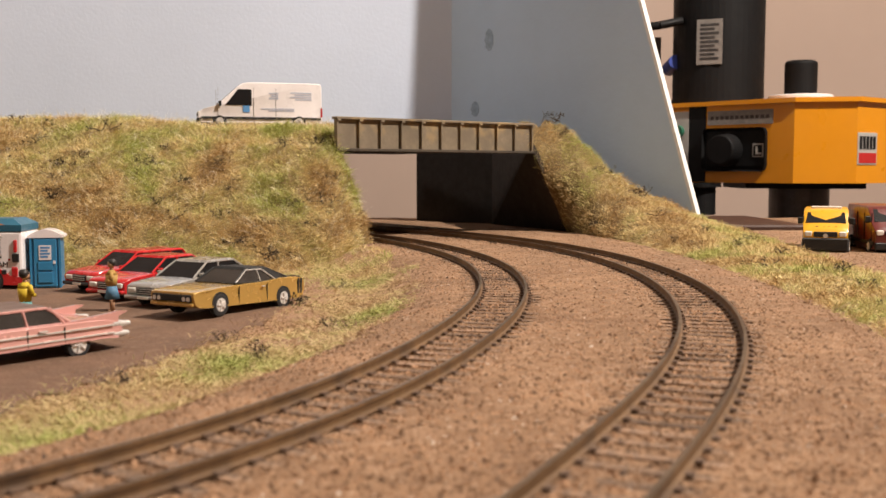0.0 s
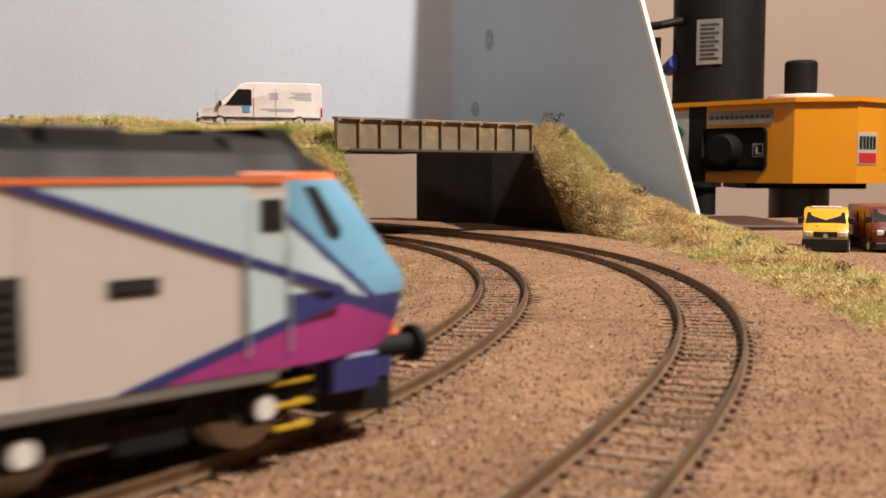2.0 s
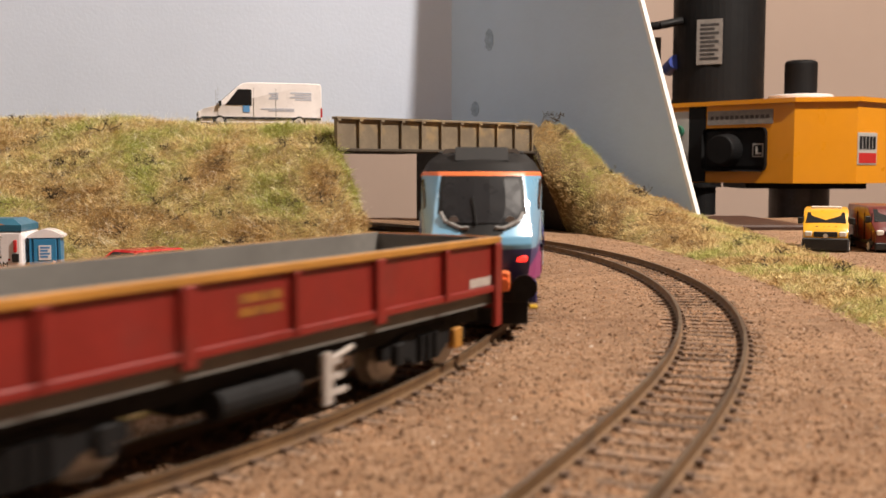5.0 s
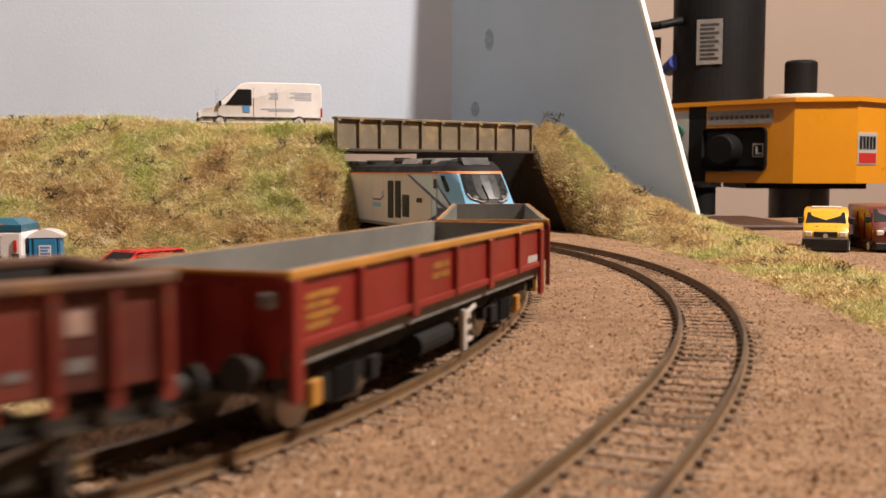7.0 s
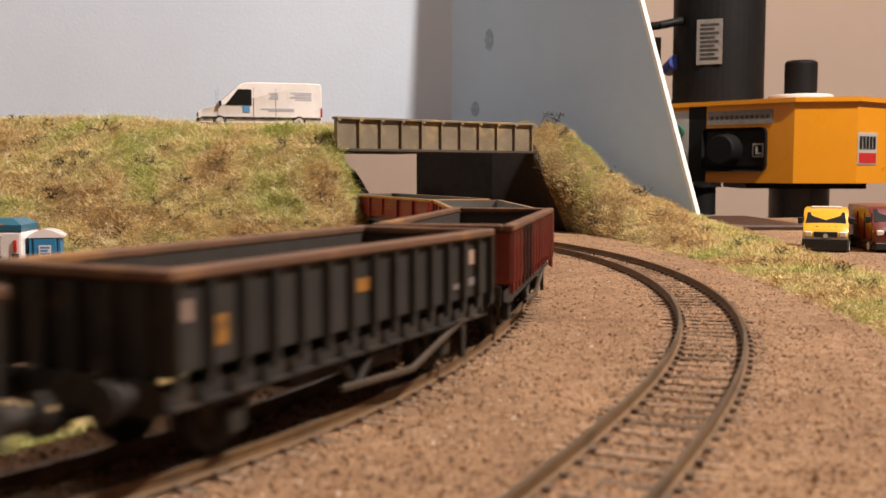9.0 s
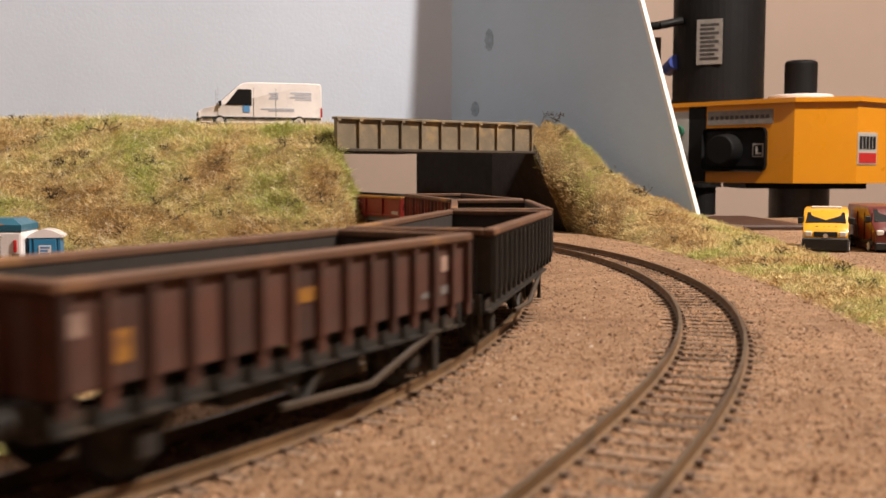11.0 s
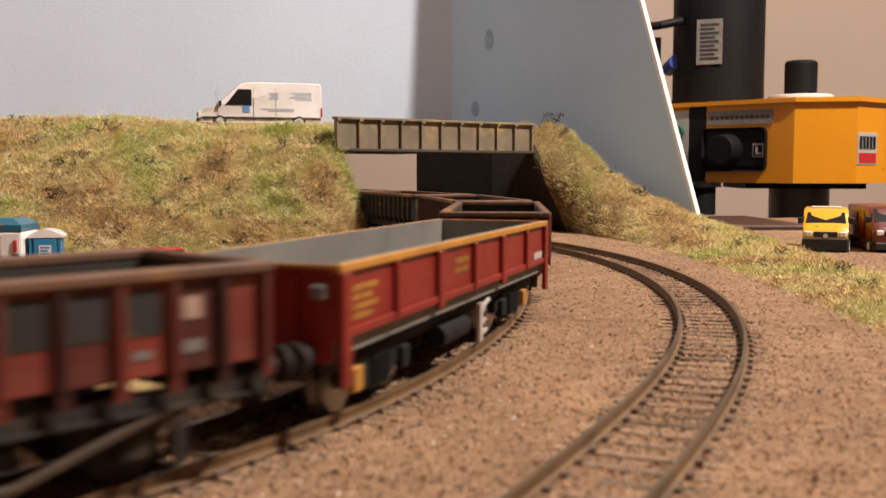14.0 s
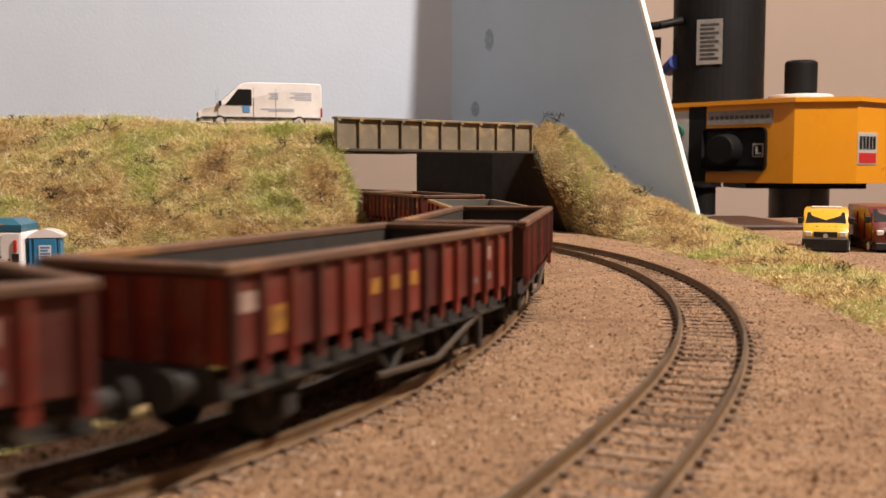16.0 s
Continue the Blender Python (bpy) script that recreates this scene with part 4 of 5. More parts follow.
def shell(outline, half, edge=0.5, belt=None):
    """A car body from its side outline (x, z): crowned across, with tumblehome, narrower at both ends."""
    full = [p[0] for p in outline], [p[1] for p in outline]
    x0, x1, z1 = min(full[0]), max(full[0]), max(full[1])
    outline = round_outline(outline, 0.12)
    cx, cz = (x0 + x1) / 2, z1 * 0.5

    def hw(x, z):
        t = abs((x - cx) / ((x1 - x0) / 2))
        k = 1 - 0.06 * max(0.0, (t - 0.80) / 0.20) ** 2
        return half * k * (1 - 0.015 * max(0.0, z / z1 - 0.7) / 0.3)
    rings = []
    for q, shrink in ((-1, 1.5), (-1, 0.8), (-0.985, 0.3), (-0.93, 0.0), (-0.6, -0.25), (0, -0.4), (0.6, -0.25), (0.93, 0.0), (0.985, 0.3), (1, 0.8), (1, 1.5)):
        ring = []
        for x, z in outline:
            d = shrink * edge
            up = 1 if z > cz else 0.3
            ring.append((x - d * 0.7 * max(-1.0, min(1.0, (x - cx) / (x1 - cx) * 1.6)), q * hw(x, z), z - d * 0.8 * up * (1 if z > cz else -1)))
        rings.append(ring)
    return loft(bmesh.new(), rings)


def greenhouse(parent, base, top, zb, zt, hb, ht, glass, roof, pillar, posts=(), roof_name="roof"):
    """Glass house: base and top (x rear, x front), pillars along its edges and a roof panel."""
    b0, b1 = base
    t0, t1 = top
    loft(bm := bmesh.new(), [[(b0, -hb, zb), (b1, -hb, zb), (b1, hb, zb), (b0, hb, zb)], [(t0, -ht, zt), (t1, -ht, zt), (t1, ht, zt), (t0, ht, zt)]])
    part("glazing", bm, glass, parent, "dark glazed upper cabin")
    bm = bmesh.new()
    for s in (-1, 1):
        cyl(bm, 0.5, (b0, s * hb, zb), (t0, s * ht, zt), 6)
        cyl(bm, 0.5, (b1, s * hb, zb), (t1, s * ht, zt), 6)
        cyl(bm, 0.4, (b0, s * hb, zb), (b1, s * hb, zb), 6)
        cyl(bm, 0.45, (t0, s * ht, zt), (t1, s * ht, zt), 6)
        for xb, xt in posts:
            cyl(bm, 0.45, (xb, s * (hb + 0.05), zb), (xt, s * (ht + 0.05), zt), 6)
    part("window_frame", bm, pillar, parent)
    m = (t0 + t1) / 2
    bm = loft(bmesh.new(), [[(t0 - 0.5, -ht - 0.3, zt - 0.2), (t1 + 0.5, -ht - 0.3, zt - 0.2), (t1 + 0.5, ht + 0.3, zt - 0.2), (t0 - 0.5, ht + 0.3, zt - 0.2)],
                            [(t0 + 0.6, -ht + 0.8, zt + 0.8), (t1 - 0.6, -ht + 0.8, zt + 0.8), (t1 - 0.6, ht - 0.8, zt + 0.8), (t0 + 0.6, ht - 0.8, zt + 0.8)]])
    part(roof_name, bm, roof, parent)


def seams(parent, half, xs, z0, z1):
    for s in (-1, 1):
        for x in xs:
            part("door_seam", cbox(x - 0.06, x + 0.06, min(s * (half - 0.6), s * (half + 0.03)), max(s * (half - 0.6), s * (half + 0.03)), z0, z1), P_BLACK, parent)


def muscle_car():
    th = thing("coupe_car", at(-86, 407, -9.6, 0, -2.2, -118.7) @ Matrix.Scale(0.94, 4), "gold two-door coupe car with black vinyl roof", "car", "parked cars")
    h = 12.2
    out = [(-35.4, 4.4), (-36.8, 8.0), (-36.2, 12.2), (-30, 13.3), (-20, 13.4), (-8, 12.4), (6, 12.0), (20, 11.5), (33, 10.6), (36.4, 10.0), (36.6, 8.6), (35.6, 5.0), (33, 3.4), (-33, 3.4)]
    crease(part("body", shell(out, h), P_GOLD, th, "gold metallic bodywork"))
    greenhouse(th, (-27, 11), (-12, 2), 12.3, 17.8, 10.8, 8.6, PALE_GLASS, P_BLACK, P_BLACK, ((-6, -5.5),))
    for s in (-1, 1):
        bm = loft(bmesh.new(), [[(-27.5, s * 10.9, 12.2), (-16, s * 11.0, 12.4), (-16, s * 9.5, 12.4), (-27.5, s * 9.5, 12.2)], [(-13, s * 9.0, 17.9), (-8.5, s * 9.1, 17.9), (-8.5, s * 7.5, 17.9), (-13, s * 7.5, 17.9)]])
        part("sail_panel", bm, P_BLACK, th, "black vinyl rear roof pillar")
        part("quarter_post", cyl(bmesh.new(), 0.28, (-5.5, s * 10.95, 12.6), (-5.2, s * 9.0, 17.4), 6), CHROME, th)
    bm = bmesh.new()
    for s in (-1, 1):
        tube(bm, [(-16, s * 11.0, 12.7), (-8.2, s * 9.1, 17.5), (2.0, s * 9.0, 17.5), (10.6, s * 11.0, 12.6)], 0.3)
    part("window_trim", bm, CHROME, th, "chrome window trim")
    part("grille", cbox(35.6, 36.9, -10.4, 10.4, 6.3, 9.2, 0.3), P_BLACK, th, "black full-width grille")
    for s in (-1, 1):
        for y in (6.6, 9.0):
            part("headlight", cyl(bmesh.new(), 0.95, (36.2, s * y, 7.4), (36.95, s * y, 7.4), 12), LENS, th)
        for x in (-20.5, 21):
            road_wheel(th, x, s * 12.25, 4.3, 3.2)
            arch = bmesh.new()
            cyl(arch, 5.0, (x, s * 10.0, 4.6), (x, s * 12.08, 4.6), 24)
            part("wheel_arch", arch, P_BLACK, th)
        part("door_handle", cbox(-7, -5, min(s * 12, s * 12.6), max(s * 12, s * 12.6), 10.2, 10.6), CHROME, th)
    part("front_bumper", cbox(35.6, 37.2, -11.2, 11.2, 4.4, 5.9, 0.5, 2), P_GOLD, th, "gold front bumper")
    bm = bmesh.new()
    for s in (-1, 1):
        for x in (-33.6, -31.6):
            box(bm, x - 0.6, x + 0.6, min(s * 10.6, s * 11.95), max(s * 10.6, s * 11.95), 5.6, 12.4)
    box(bm, -34.2, -31.0, -10.6, 10.6, 12.6, 13.3)
    part("tail_stripe", bm, P_BLACK, th, "black tail stripes")
    seams(th, h, (-9, 9.5), 4.0, 11.4)


def saloon(name, label, m, paint, estate=False, amber=False):
    th = thing(name, m, label, "car", "parked cars")
    h = 11.6
    out = [(-30, 4), (-30.5, 8), (-30, 11.6), (-22, 12.0), (12, 11.8), (27, 10.4), (29.6, 9.2), (30, 5.0), (28.5, 3.2), (-28.5, 3.0)]
    crease(part("body", shell(out, h), paint, th))
    if estate:
        greenhouse(th, (-27, 13), (-24, 4), 11.7, 17.6, 10.4, 8.8, CAR_GLASS, paint, paint, ((-2, -4), (-16, -16)))
    else:
        greenhouse(th, (-24, 13), (-14, 3), 11.7, 17.6, 10.4, 8.8, CAR_GLASS, paint, paint, ((-3, -4),))
    part("grille", cbox(29.4, 30.5, -4.6, 4.6, 5.8, 8.8, 0.2), P_BLACK, th, "dark radiator grille")
    for k in range(3):
        part("grille_bar", cbox(30.4, 30.8, -4.4, 4.4, 6.3 + k * 0.9, 6.6 + k * 0.9), CHROME, th)
    part("front_bumper", cbox(29.2, 31.6, -11, 11, 4.0, 5.6, 0.5), P_BLACK if amber else paint, th, "front bumper")
    for s in (-1, 1):
        part("headlight", cbox(28.8, 30.4, s * 7.6 - 2.3, s * 7.6 + 2.3, 6.4, 8.6, 0.4), LENS, th)
        if amber:
            part("indicator", cbox(28.4, 30.2, s * 10.4 - 0.7, s * 10.4 + 0.7, 6.4, 8.4, 0.2), LENS_AMBER, th)
        for x in (-17, 18.5):
            road_wheel(th, x, s * 11.75, 4.1, 3)
            part("wheel_arch", cyl(bmesh.new(), 4.7, (x, s * 9.5, 4.3), (x, s * 11.55, 4.3), 22), P_BLACK, th)
        part("mirror", cbox(8.6, 10.2, min(s * 10.6, s * 13.2), max(s * 10.6, s * 13.2), 12.2, 13.8, 0.4), paint, th)
    part("number_plate", cbox(31.5, 31.8, -3, 3, 4.3, 5.4), LENS, th, "blank pale number plate")
    part("sill_trim", cbox(-27, 27, -h - 0.1, h + 0.1, 5.4, 5.9), P_BLACK, th)
    seams(th, h, (-14, -1, 12), 4, 11.4)


def finned_car():
    th = thing("finned_car", at(-134, 294, -10.4, 0, 0, -127), "pink metallic saloon car with tail fins and chrome", "car", "parked cars")
    h = 12.8
    out = [(-36, 4.2), (-38, 7.0), (-36.5, 9.6), (-30, 11.0), (-8, 11.2), (14, 11.0), (34, 10.0), (37, 8.5), (37, 5.0), (-34, 4.8)]
    crease(part("body", shell(out, h), P_PINK, th, "pink metallic bodywork"))
    greenhouse(th, (-20, 12), (-13, 5), 11.0, 16.0, 10.8, 9.4, PALE_GLASS, material("brown_roof", (0.14, 0.09, 0.07), 0.5), P_PINK, ((-6, -5.4), (-18, -14)))
    for s in (-1, 1):
        bm = prism(bmesh.new(), [(-12, 10.8), (-36, 12.9), (-39.5, 12.7), (-36, 11.2), (-36, 9.6), (-12, 9.8)], "y", min(s * 11.2, s * 12.3), max(s * 11.2, s * 12.3))
        part("tail_fin", bm, P_PINK, th, "pointed pink tail fin")
        bm = bmesh.new()
        cyl(bm, 1.2, (-34, s * 11.4, 9.0), (-40.5, s * 11.4, 8.6), 12, 0.8)
        cyl(bm, 1.2, (-34, s * 11.4, 5.8), (-40, s * 11.4, 5.6), 12, 0.8)
        part("tail_pod", bm, CHROME, th, "chrome tail lamp pods")
        for z in (8.6, 6.2):
            part("chrome_strip", cbox(-34, 30, min(s * 12.4, s * 13.0), max(s * 12.4, s * 13.0), z, z + 0.45), CHROME, th)
        part("door_handle", cbox(-11, -8.4, min(s * 12.6, s * 13.4), max(s * 12.6, s * 13.4), 9.4, 9.9), CHROME, th)
        for x in (-22, 22):
            road_wheel(th, x, s * 12.0, 4.0, 3, CHROME)
    part("rear_bumper", cbox(-39.4, -37, -11, 11, 4.2, 5.6, 0.5), CHROME, th)
    seams(th, h, (-17, -5, 8), 4, 10.4)


def van(name, label, m, paint, n, w, height, bonnet, screen, nose_z, dark_low=True, high=False):
    """A panel van: n half length, w half width; +x is the front."""
    th = thing(name, m, label, "van", "parked vans")
    out = [(-n, 3.2), (-n, height - 2), (-n + 1.5, height), (n * screen - 2, height), (n * screen + 2.5, height - 1.4), (n * bonnet, nose_z + 3.2), (n - 2.5, nose_z), (n, nose_z - 3), (n, 4), (n - 1.5, 3.0), (-n + 1, 3.0)]
    crease(part("body", shell(out, w, 0.9), paint, th))
    sx0, sx1, sz0, sz1 = n * screen + 2.5, n * bonnet, height - 1.8, nose_z + 3.4
    bm = loft(bmesh.new(), [[(sx0 + 0.6, -w + 2.4, sz0), (sx0 + 0.6, w - 2.4, sz0), (sx0 - 1, w - 2.4, sz0 - 0.6), (sx0 - 1, -w + 2.4, sz0 - 0.6)],
                            [(sx1 + 0.5, -w + 1.5, sz1), (sx1 + 0.5, w - 1.5, sz1), (sx1 - 1, w - 1.5, sz1 - 0.6), (sx1 - 1, -w + 1.5, sz1 - 0.6)]])
    part("windscreen", bm, CAR_GLASS, th, "dark raked windscreen")
    for s in (-1, 1):
        y = s * (w * 0.955)
        lo, hi = min(y, y + s * 0.62), max(y, y + s * 0.62)
        bm = prism(bmesh.new(), [(sx1 - 6, nose_z + 3.4), (sx1 - 8, nose_z + 5.6), (sx0 + 2.0, height - 5.4), (sx0 - 7, height - 5.4), (sx0 - 8, height - 6.4), (sx0 - 8, nose_z + 3.2)], "y", lo, hi)
        part("side_window", bm, CAR_GLASS, th, "dark cab side window")
        part("mirror", cbox(sx1 - 3.4, sx1 - 1.6, min(s * w, s * (w + 3)), max(s * w, s * (w + 3)), nose_z + 2.6, nose_z + 6.4, 0.4), P_BLACK, th)
        part("side_trim", cbox(-n + 1, n - 2, min(s * w * 0.98, s * (w + 0.25)), max(s * w * 0.98, s * (w + 0.25)), 5.6, 7.6), P_BLACK, th, "black lower side trim")
        part("headlight", cbox(n - 3.2, n + 0.3, s * (w - 3.2) - 2.0, s * (w - 3.2) + 2.0, nose_z - 4.4, nose_z - 1.2, 0.6), LENS, th)
        part("rear_lamp", cbox(-n - 0.3, -n + 1, s * (w - 1.4) - 0.9, s * (w - 1.4) + 0.9, 8, 15), LENS_RED, th)
        for x in (-n * 0.62, n * 0.66):
            road_wheel(th, x, s * (w + 0.2), 4.3, 3)
            part("wheel_arch", cyl(bmesh.new(), 5.0, (x, s * (w - 1), 4.3), (x, s * (w + 0.03), 4.5), 22), P_BLACK, th)
    part("front_bumper", cbox(n - 2.4, n + 0.7, -w + 0.6, w - 0.6, 3.0, 7.2, 0.6), P_BLACK, th, "black front bumper")
    part("grille", cbox(n - 1, n + 0.4, -w + 6, w - 6, nose_z - 4.6, nose_z - 1.4, 0.3), P_BLACK, th)
    seams(th, w, (sx0 - 9.5, sx1 - 1.0, sx0 - 26), 7.8, height - 4)
    return th


def vans():
    v = van("panel_van", "white high-roof panel van with blue lettering on the embankment", at(-141.5, 782, 79.6, 0, 0, 196) @ Matrix.Scale(1.01, 4), P_WHITE, 46, 12.6, 33.5, 0.71, 0.27, 12.8)
    for s in (-1, 1):
        y = s * 12.5
        for x0, x1, z0, z1, rows, mt in ((-38, -22, 20.5, 26.5, 4, MARK_PALE), (-25, 0, 12.0, 14.2, 2, MARK_PALE), (-13, -6, 21, 26, 3, MARK_PALE)):
            text_bars(v, "lettering", x0 if s > 0 else x0, x1, z0, z1, rows, mt, y, "pale blue illegible lettering")
        part("logo_square", cbox(8.5, 13.5, min(y, y + s * 0.2), max(y, y + s * 0.2), 11.0, 16.0), MARK_BLUE, v, "plain blue square logo")
    v = van("breakdown_van", "yellow and black breakdown van with roof light bar", at(230, 604, -1.2, 0, 0, -111), P_YELLOW, 32, 12.4, 25.5, 0.78, 0.48, 14.5)
    part("light_bar", cbox(6, 11, -8.5, 8.5, 25.3, 27, 0.4), LENS, v, "clear roof light bar")
    part("black_front", cbox(27, 33.0, -12.5, 12.5, 2.0, 9.6, 0.8), P_BLACK, v, "black lower front")
    bm = bmesh.new()
    for d in (-3.2, 3.2):
        prism(bm, [(d - 2.4, 0), (d - 1.2, 0), (d + 1.4, 2.0), (d + 2.0, 0), (d + 2.7, 0), (d + 2.2, 2.9), (d + 0.8, 2.9)], "z", 0, 0.25)
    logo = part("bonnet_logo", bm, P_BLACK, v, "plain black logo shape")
    logo.matrix_basis = at(28.2, 0, 15.6, 0, 26, 0) @ pose(0, 0, 0, 0, 0, 90)
    part("badge", cyl(bmesh.new(), 1.3, (31.4, 0, 10.8), (32.9, 0, 10.8), 16), CHROME, v)
    van("red_panel_van", "dark red panel van parked beside the breakdown van", at(262, 600, -1.2, 0, 0, -99), P_RED2, 34, 12.8, 27.5, 0.80, 0.5, 15.5)


def ice_cream_van():
    th = thing("ice_cream_van", at(-236.5, 486, -10, 0, 0, 184), "white ice cream van with red flared skirt and teal roof", "van", "parked vans")
    n, w = 36, 12.5
    part("body", cbox(-n, n, -w, w, 4, 28, 1.2, 2), P_WHITE, th)
    bm = loft(bmesh.new(), [[(x * n, y * w, z) for x, y in ((-1, -1), (1, -1), (1, 1), (-1, 1))] for z in (28, 31)] + [[(x * (n - 5), y * (w - 4), 34) for x, y in ((-1, -1), (1, -1), (1, 1), (-1, 1))]])
    part("roof", bm, material("teal_roof_paint", (0.02, 0.12, 0.19), 0.4, coat=0.3), th, "dark teal roof cap")
    for s in (-1, 1):
        y = s * w
        for name, x0, x1, z0, z1, mt in (("hatch_window", -26, -6, 17, 25, PALE_GLASS), ("window_frame", -27, -5, 25, 25.8, CHROME), ("window_frame", -27, -5, 16.2, 17, CHROME), ("price_strip", -25, -7, 17.1, 18.6, LENS_RED)):
            part(name, cbox(x0, x1, min(y, y + s * 0.3), max(y, y + s * 0.3), z0, z1), mt, th)
        bm = prism(bmesh.new(), [(-n, 2.5), (n, 2.5), (n, 6), (14, 6), (8, 9), (0, 9), (-6, 8), (-14, 10), (-26, 10), (-30, 7), (-n, 6)], "y", min(y, y + s * 0.7), max(y, y + s * 0.7))
        part("skirt", bm, P_RED, th, "red flared lower skirt")
        for i, x in enumerate((-30, -26, -22, -17, -12, -6)):
            part("paint_dot", cyl(bmesh.new(), 0.55, (x, y, 14.6 + (i % 2) * 1.2), (x, y + s * 0.12, 14.6 + (i % 2) * 1.2), 10), (LENS_RED, P_BLACK, LENS_AMBER)[i % 3], th)
        for x, z, hx, hz in ((-33, 21, 0.8, 3), (-33, 15.4, 1.6, 2), (-32.5, 8.8, 1.4, 2.2), (-27.5, 8.6, 1.2, 1.2)):
            part("picture", cbox(x - hx, x + hx, min(y, y + s * 0.8), max(y, y + s * 0.8), z - hz, z + hz, 0.3), P_RED if z > 18 or hx == 1.4 else P_BLACK, th, "small plain painted shape")
        for x in (-22, 22):
            road_wheel(th, x, s * (w + 0.95), 4.4, 3.2)
            part("wheel_arch", cyl(bmesh.new(), 5.4, (x, s * (w - 1), 4.4), (x, s * (w + 0.72), 4.4), 22), P_BLACK, th)
    cu = bpy.data.curves.new("lettering", "FONT")
    cu.body, cu.size, cu.extrude, cu.align_x = "ICE CREAM", 0.0034, 0.00008, "RIGHT"
    tmp = bpy.data.objects.new("lettering_source", cu)
    scene.collection.objects.link(tmp)
    me = bpy.data.meshes.new_from_object(tmp.evaluated_get(bpy.context.evaluated_depsgraph_get()))
    bpy.data.objects.remove(tmp)
    me.materials.append(P_BLACK)
    ob = new("lettering", me)
    ob.parent = th
    ob["label"] = "dark lettering that reads ICE CREAM"
    ob.matrix_basis = at(-29.5, 12.6, 11.2, 90, 0, 180)
    bm = prism(bmesh.new(), [(-30, 28.5), (-18, 28.5), (-19, 31), (-24, 32), (-29, 31)], "y", 10.2, 12.4)
    part("roof_sign", bm, LENS_AMBER, th, "small painted roof sign")


def toilet():
    th = thing("portable_toilet", at(-192.5, 489, -10, 0, 0, 12), "blue plastic portable toilet with a white domed roof", "toilet")
    part("cabin", cbox(-6.5, 6.5, -7, 7, 0, 25, 0.5), P_BLUE, th)
    bm = bmesh.new()
    pts = [(-8, 24.6)] + [(-7.8 + 15.6 * i / 8, 25.6 + 3.0 * math.sin(math.pi * i / 8)) for i in range(9)] + [(8, 24.6)]
    prism(bm, pts, "y", -7.8, 7.8)
    part("roof", bm, P_WHITE, th, "white domed roof")
    door = part("door", cbox(-5.2, 5.2, -7.7, -7.0, 1.0, 24, 0.25), P_BLUE, th, "blue moulded door")
    bm = bmesh.new()
    for z0, z1 in ((3, 8), (9, 13)):
        box(bm, -3.4, 3.4, -8.1, -7.7, z0, z1, 0.15)
    part("door_panel", bm, P_BLUE, door)
    part("sign", cbox(-2.8, 2.8, -8.0, -7.7, 14, 21), P_WHITE, door, "white notice")
    text_bars(door, "lettering", -2.2, 2.2, 15, 20.4, 4, MARK_BLUE, -8.02)
    part("door_handle", cbox(3.6, 4.6, -8.2, -7.7, 12, 13.5), P_WHITE, door)
    for x in (-6.6, 6.6):
        part("corner_rib", cbox(x - 0.5, x + 0.5, -7.5, -6.5, 0, 25), P_BLUE, th)


def figure(name, label, m, top, skirt, skin, hair, tall=21.5):
    """A painted model figure in one mesh."""
    k = tall / 21.5
    bm = bmesh.new()
    for s in (-1, 1):
        cyl(bm, 0.9 * k, (0, s * 1.1 * k, 0.3), (0, s * 1.3 * k, 7 * k), 8, 1.2 * k)
        box(bm, -0.9 * k, 1.7 * k, s * 1.1 * k - 0.7 * k, s * 1.1 * k + 0.7 * k, 0, 0.9 * k)
    nleg = len(bm.faces)
    cyl(bm, 3.0 * k, (0, 0, 5.4 * k), (0, 0, 10.6 * k), 12, 1.9 * k)
    nsk = len(bm.faces)
    cyl(bm, 1.9 * k, (0, 0, 10.4 * k), (0, 0, 15.0 * k), 12, 2.5 * k)
    cyl(bm, 2.5 * k, (0, 0, 15.0 * k), (0, 0, 17.0 * k), 12, 1.0 * k)
    for s in (-1, 1):
        tube(bm, [(0, s * 2.4 * k, 16.2 * k), (0.4, s * 3.2 * k, 13 * k), (2.2 * k, s * 1.8 * k, 12.4 * k)], 0.75 * k, 8)
    ntop = len(bm.faces)
    cyl(bm, 0.7 * k, (0, 0, 16.6 * k), (0, 0, 18 * k), 8)
    bmesh.ops.create_icosphere(bm, subdivisions=2, radius=1.6 * k, matrix=Matrix.Translation((0.1, 0, 19.3 * k)))
    nhead = len(bm.faces)
    bmesh.ops.create_icosphere(bm, subdivisions=2, radius=1.75 * k, matrix=Matrix.Translation((-0.35 * k, 0, 19.8 * k)))
    bm.faces.ensure_lookup_table()
    for i, f in enumerate(bm.faces):
        z = f.calc_center_median().z / k
        f.material_index = 3 if i >= nhead else 2 if z < 5.5 or z > 17.0 else 1 if z < 10.5 else 0
    ob = finish(bm, name, [top, skirt, skin, hair], smooth=True)
    ob.matrix_basis = m
    tagged(ob, label, "model figure")


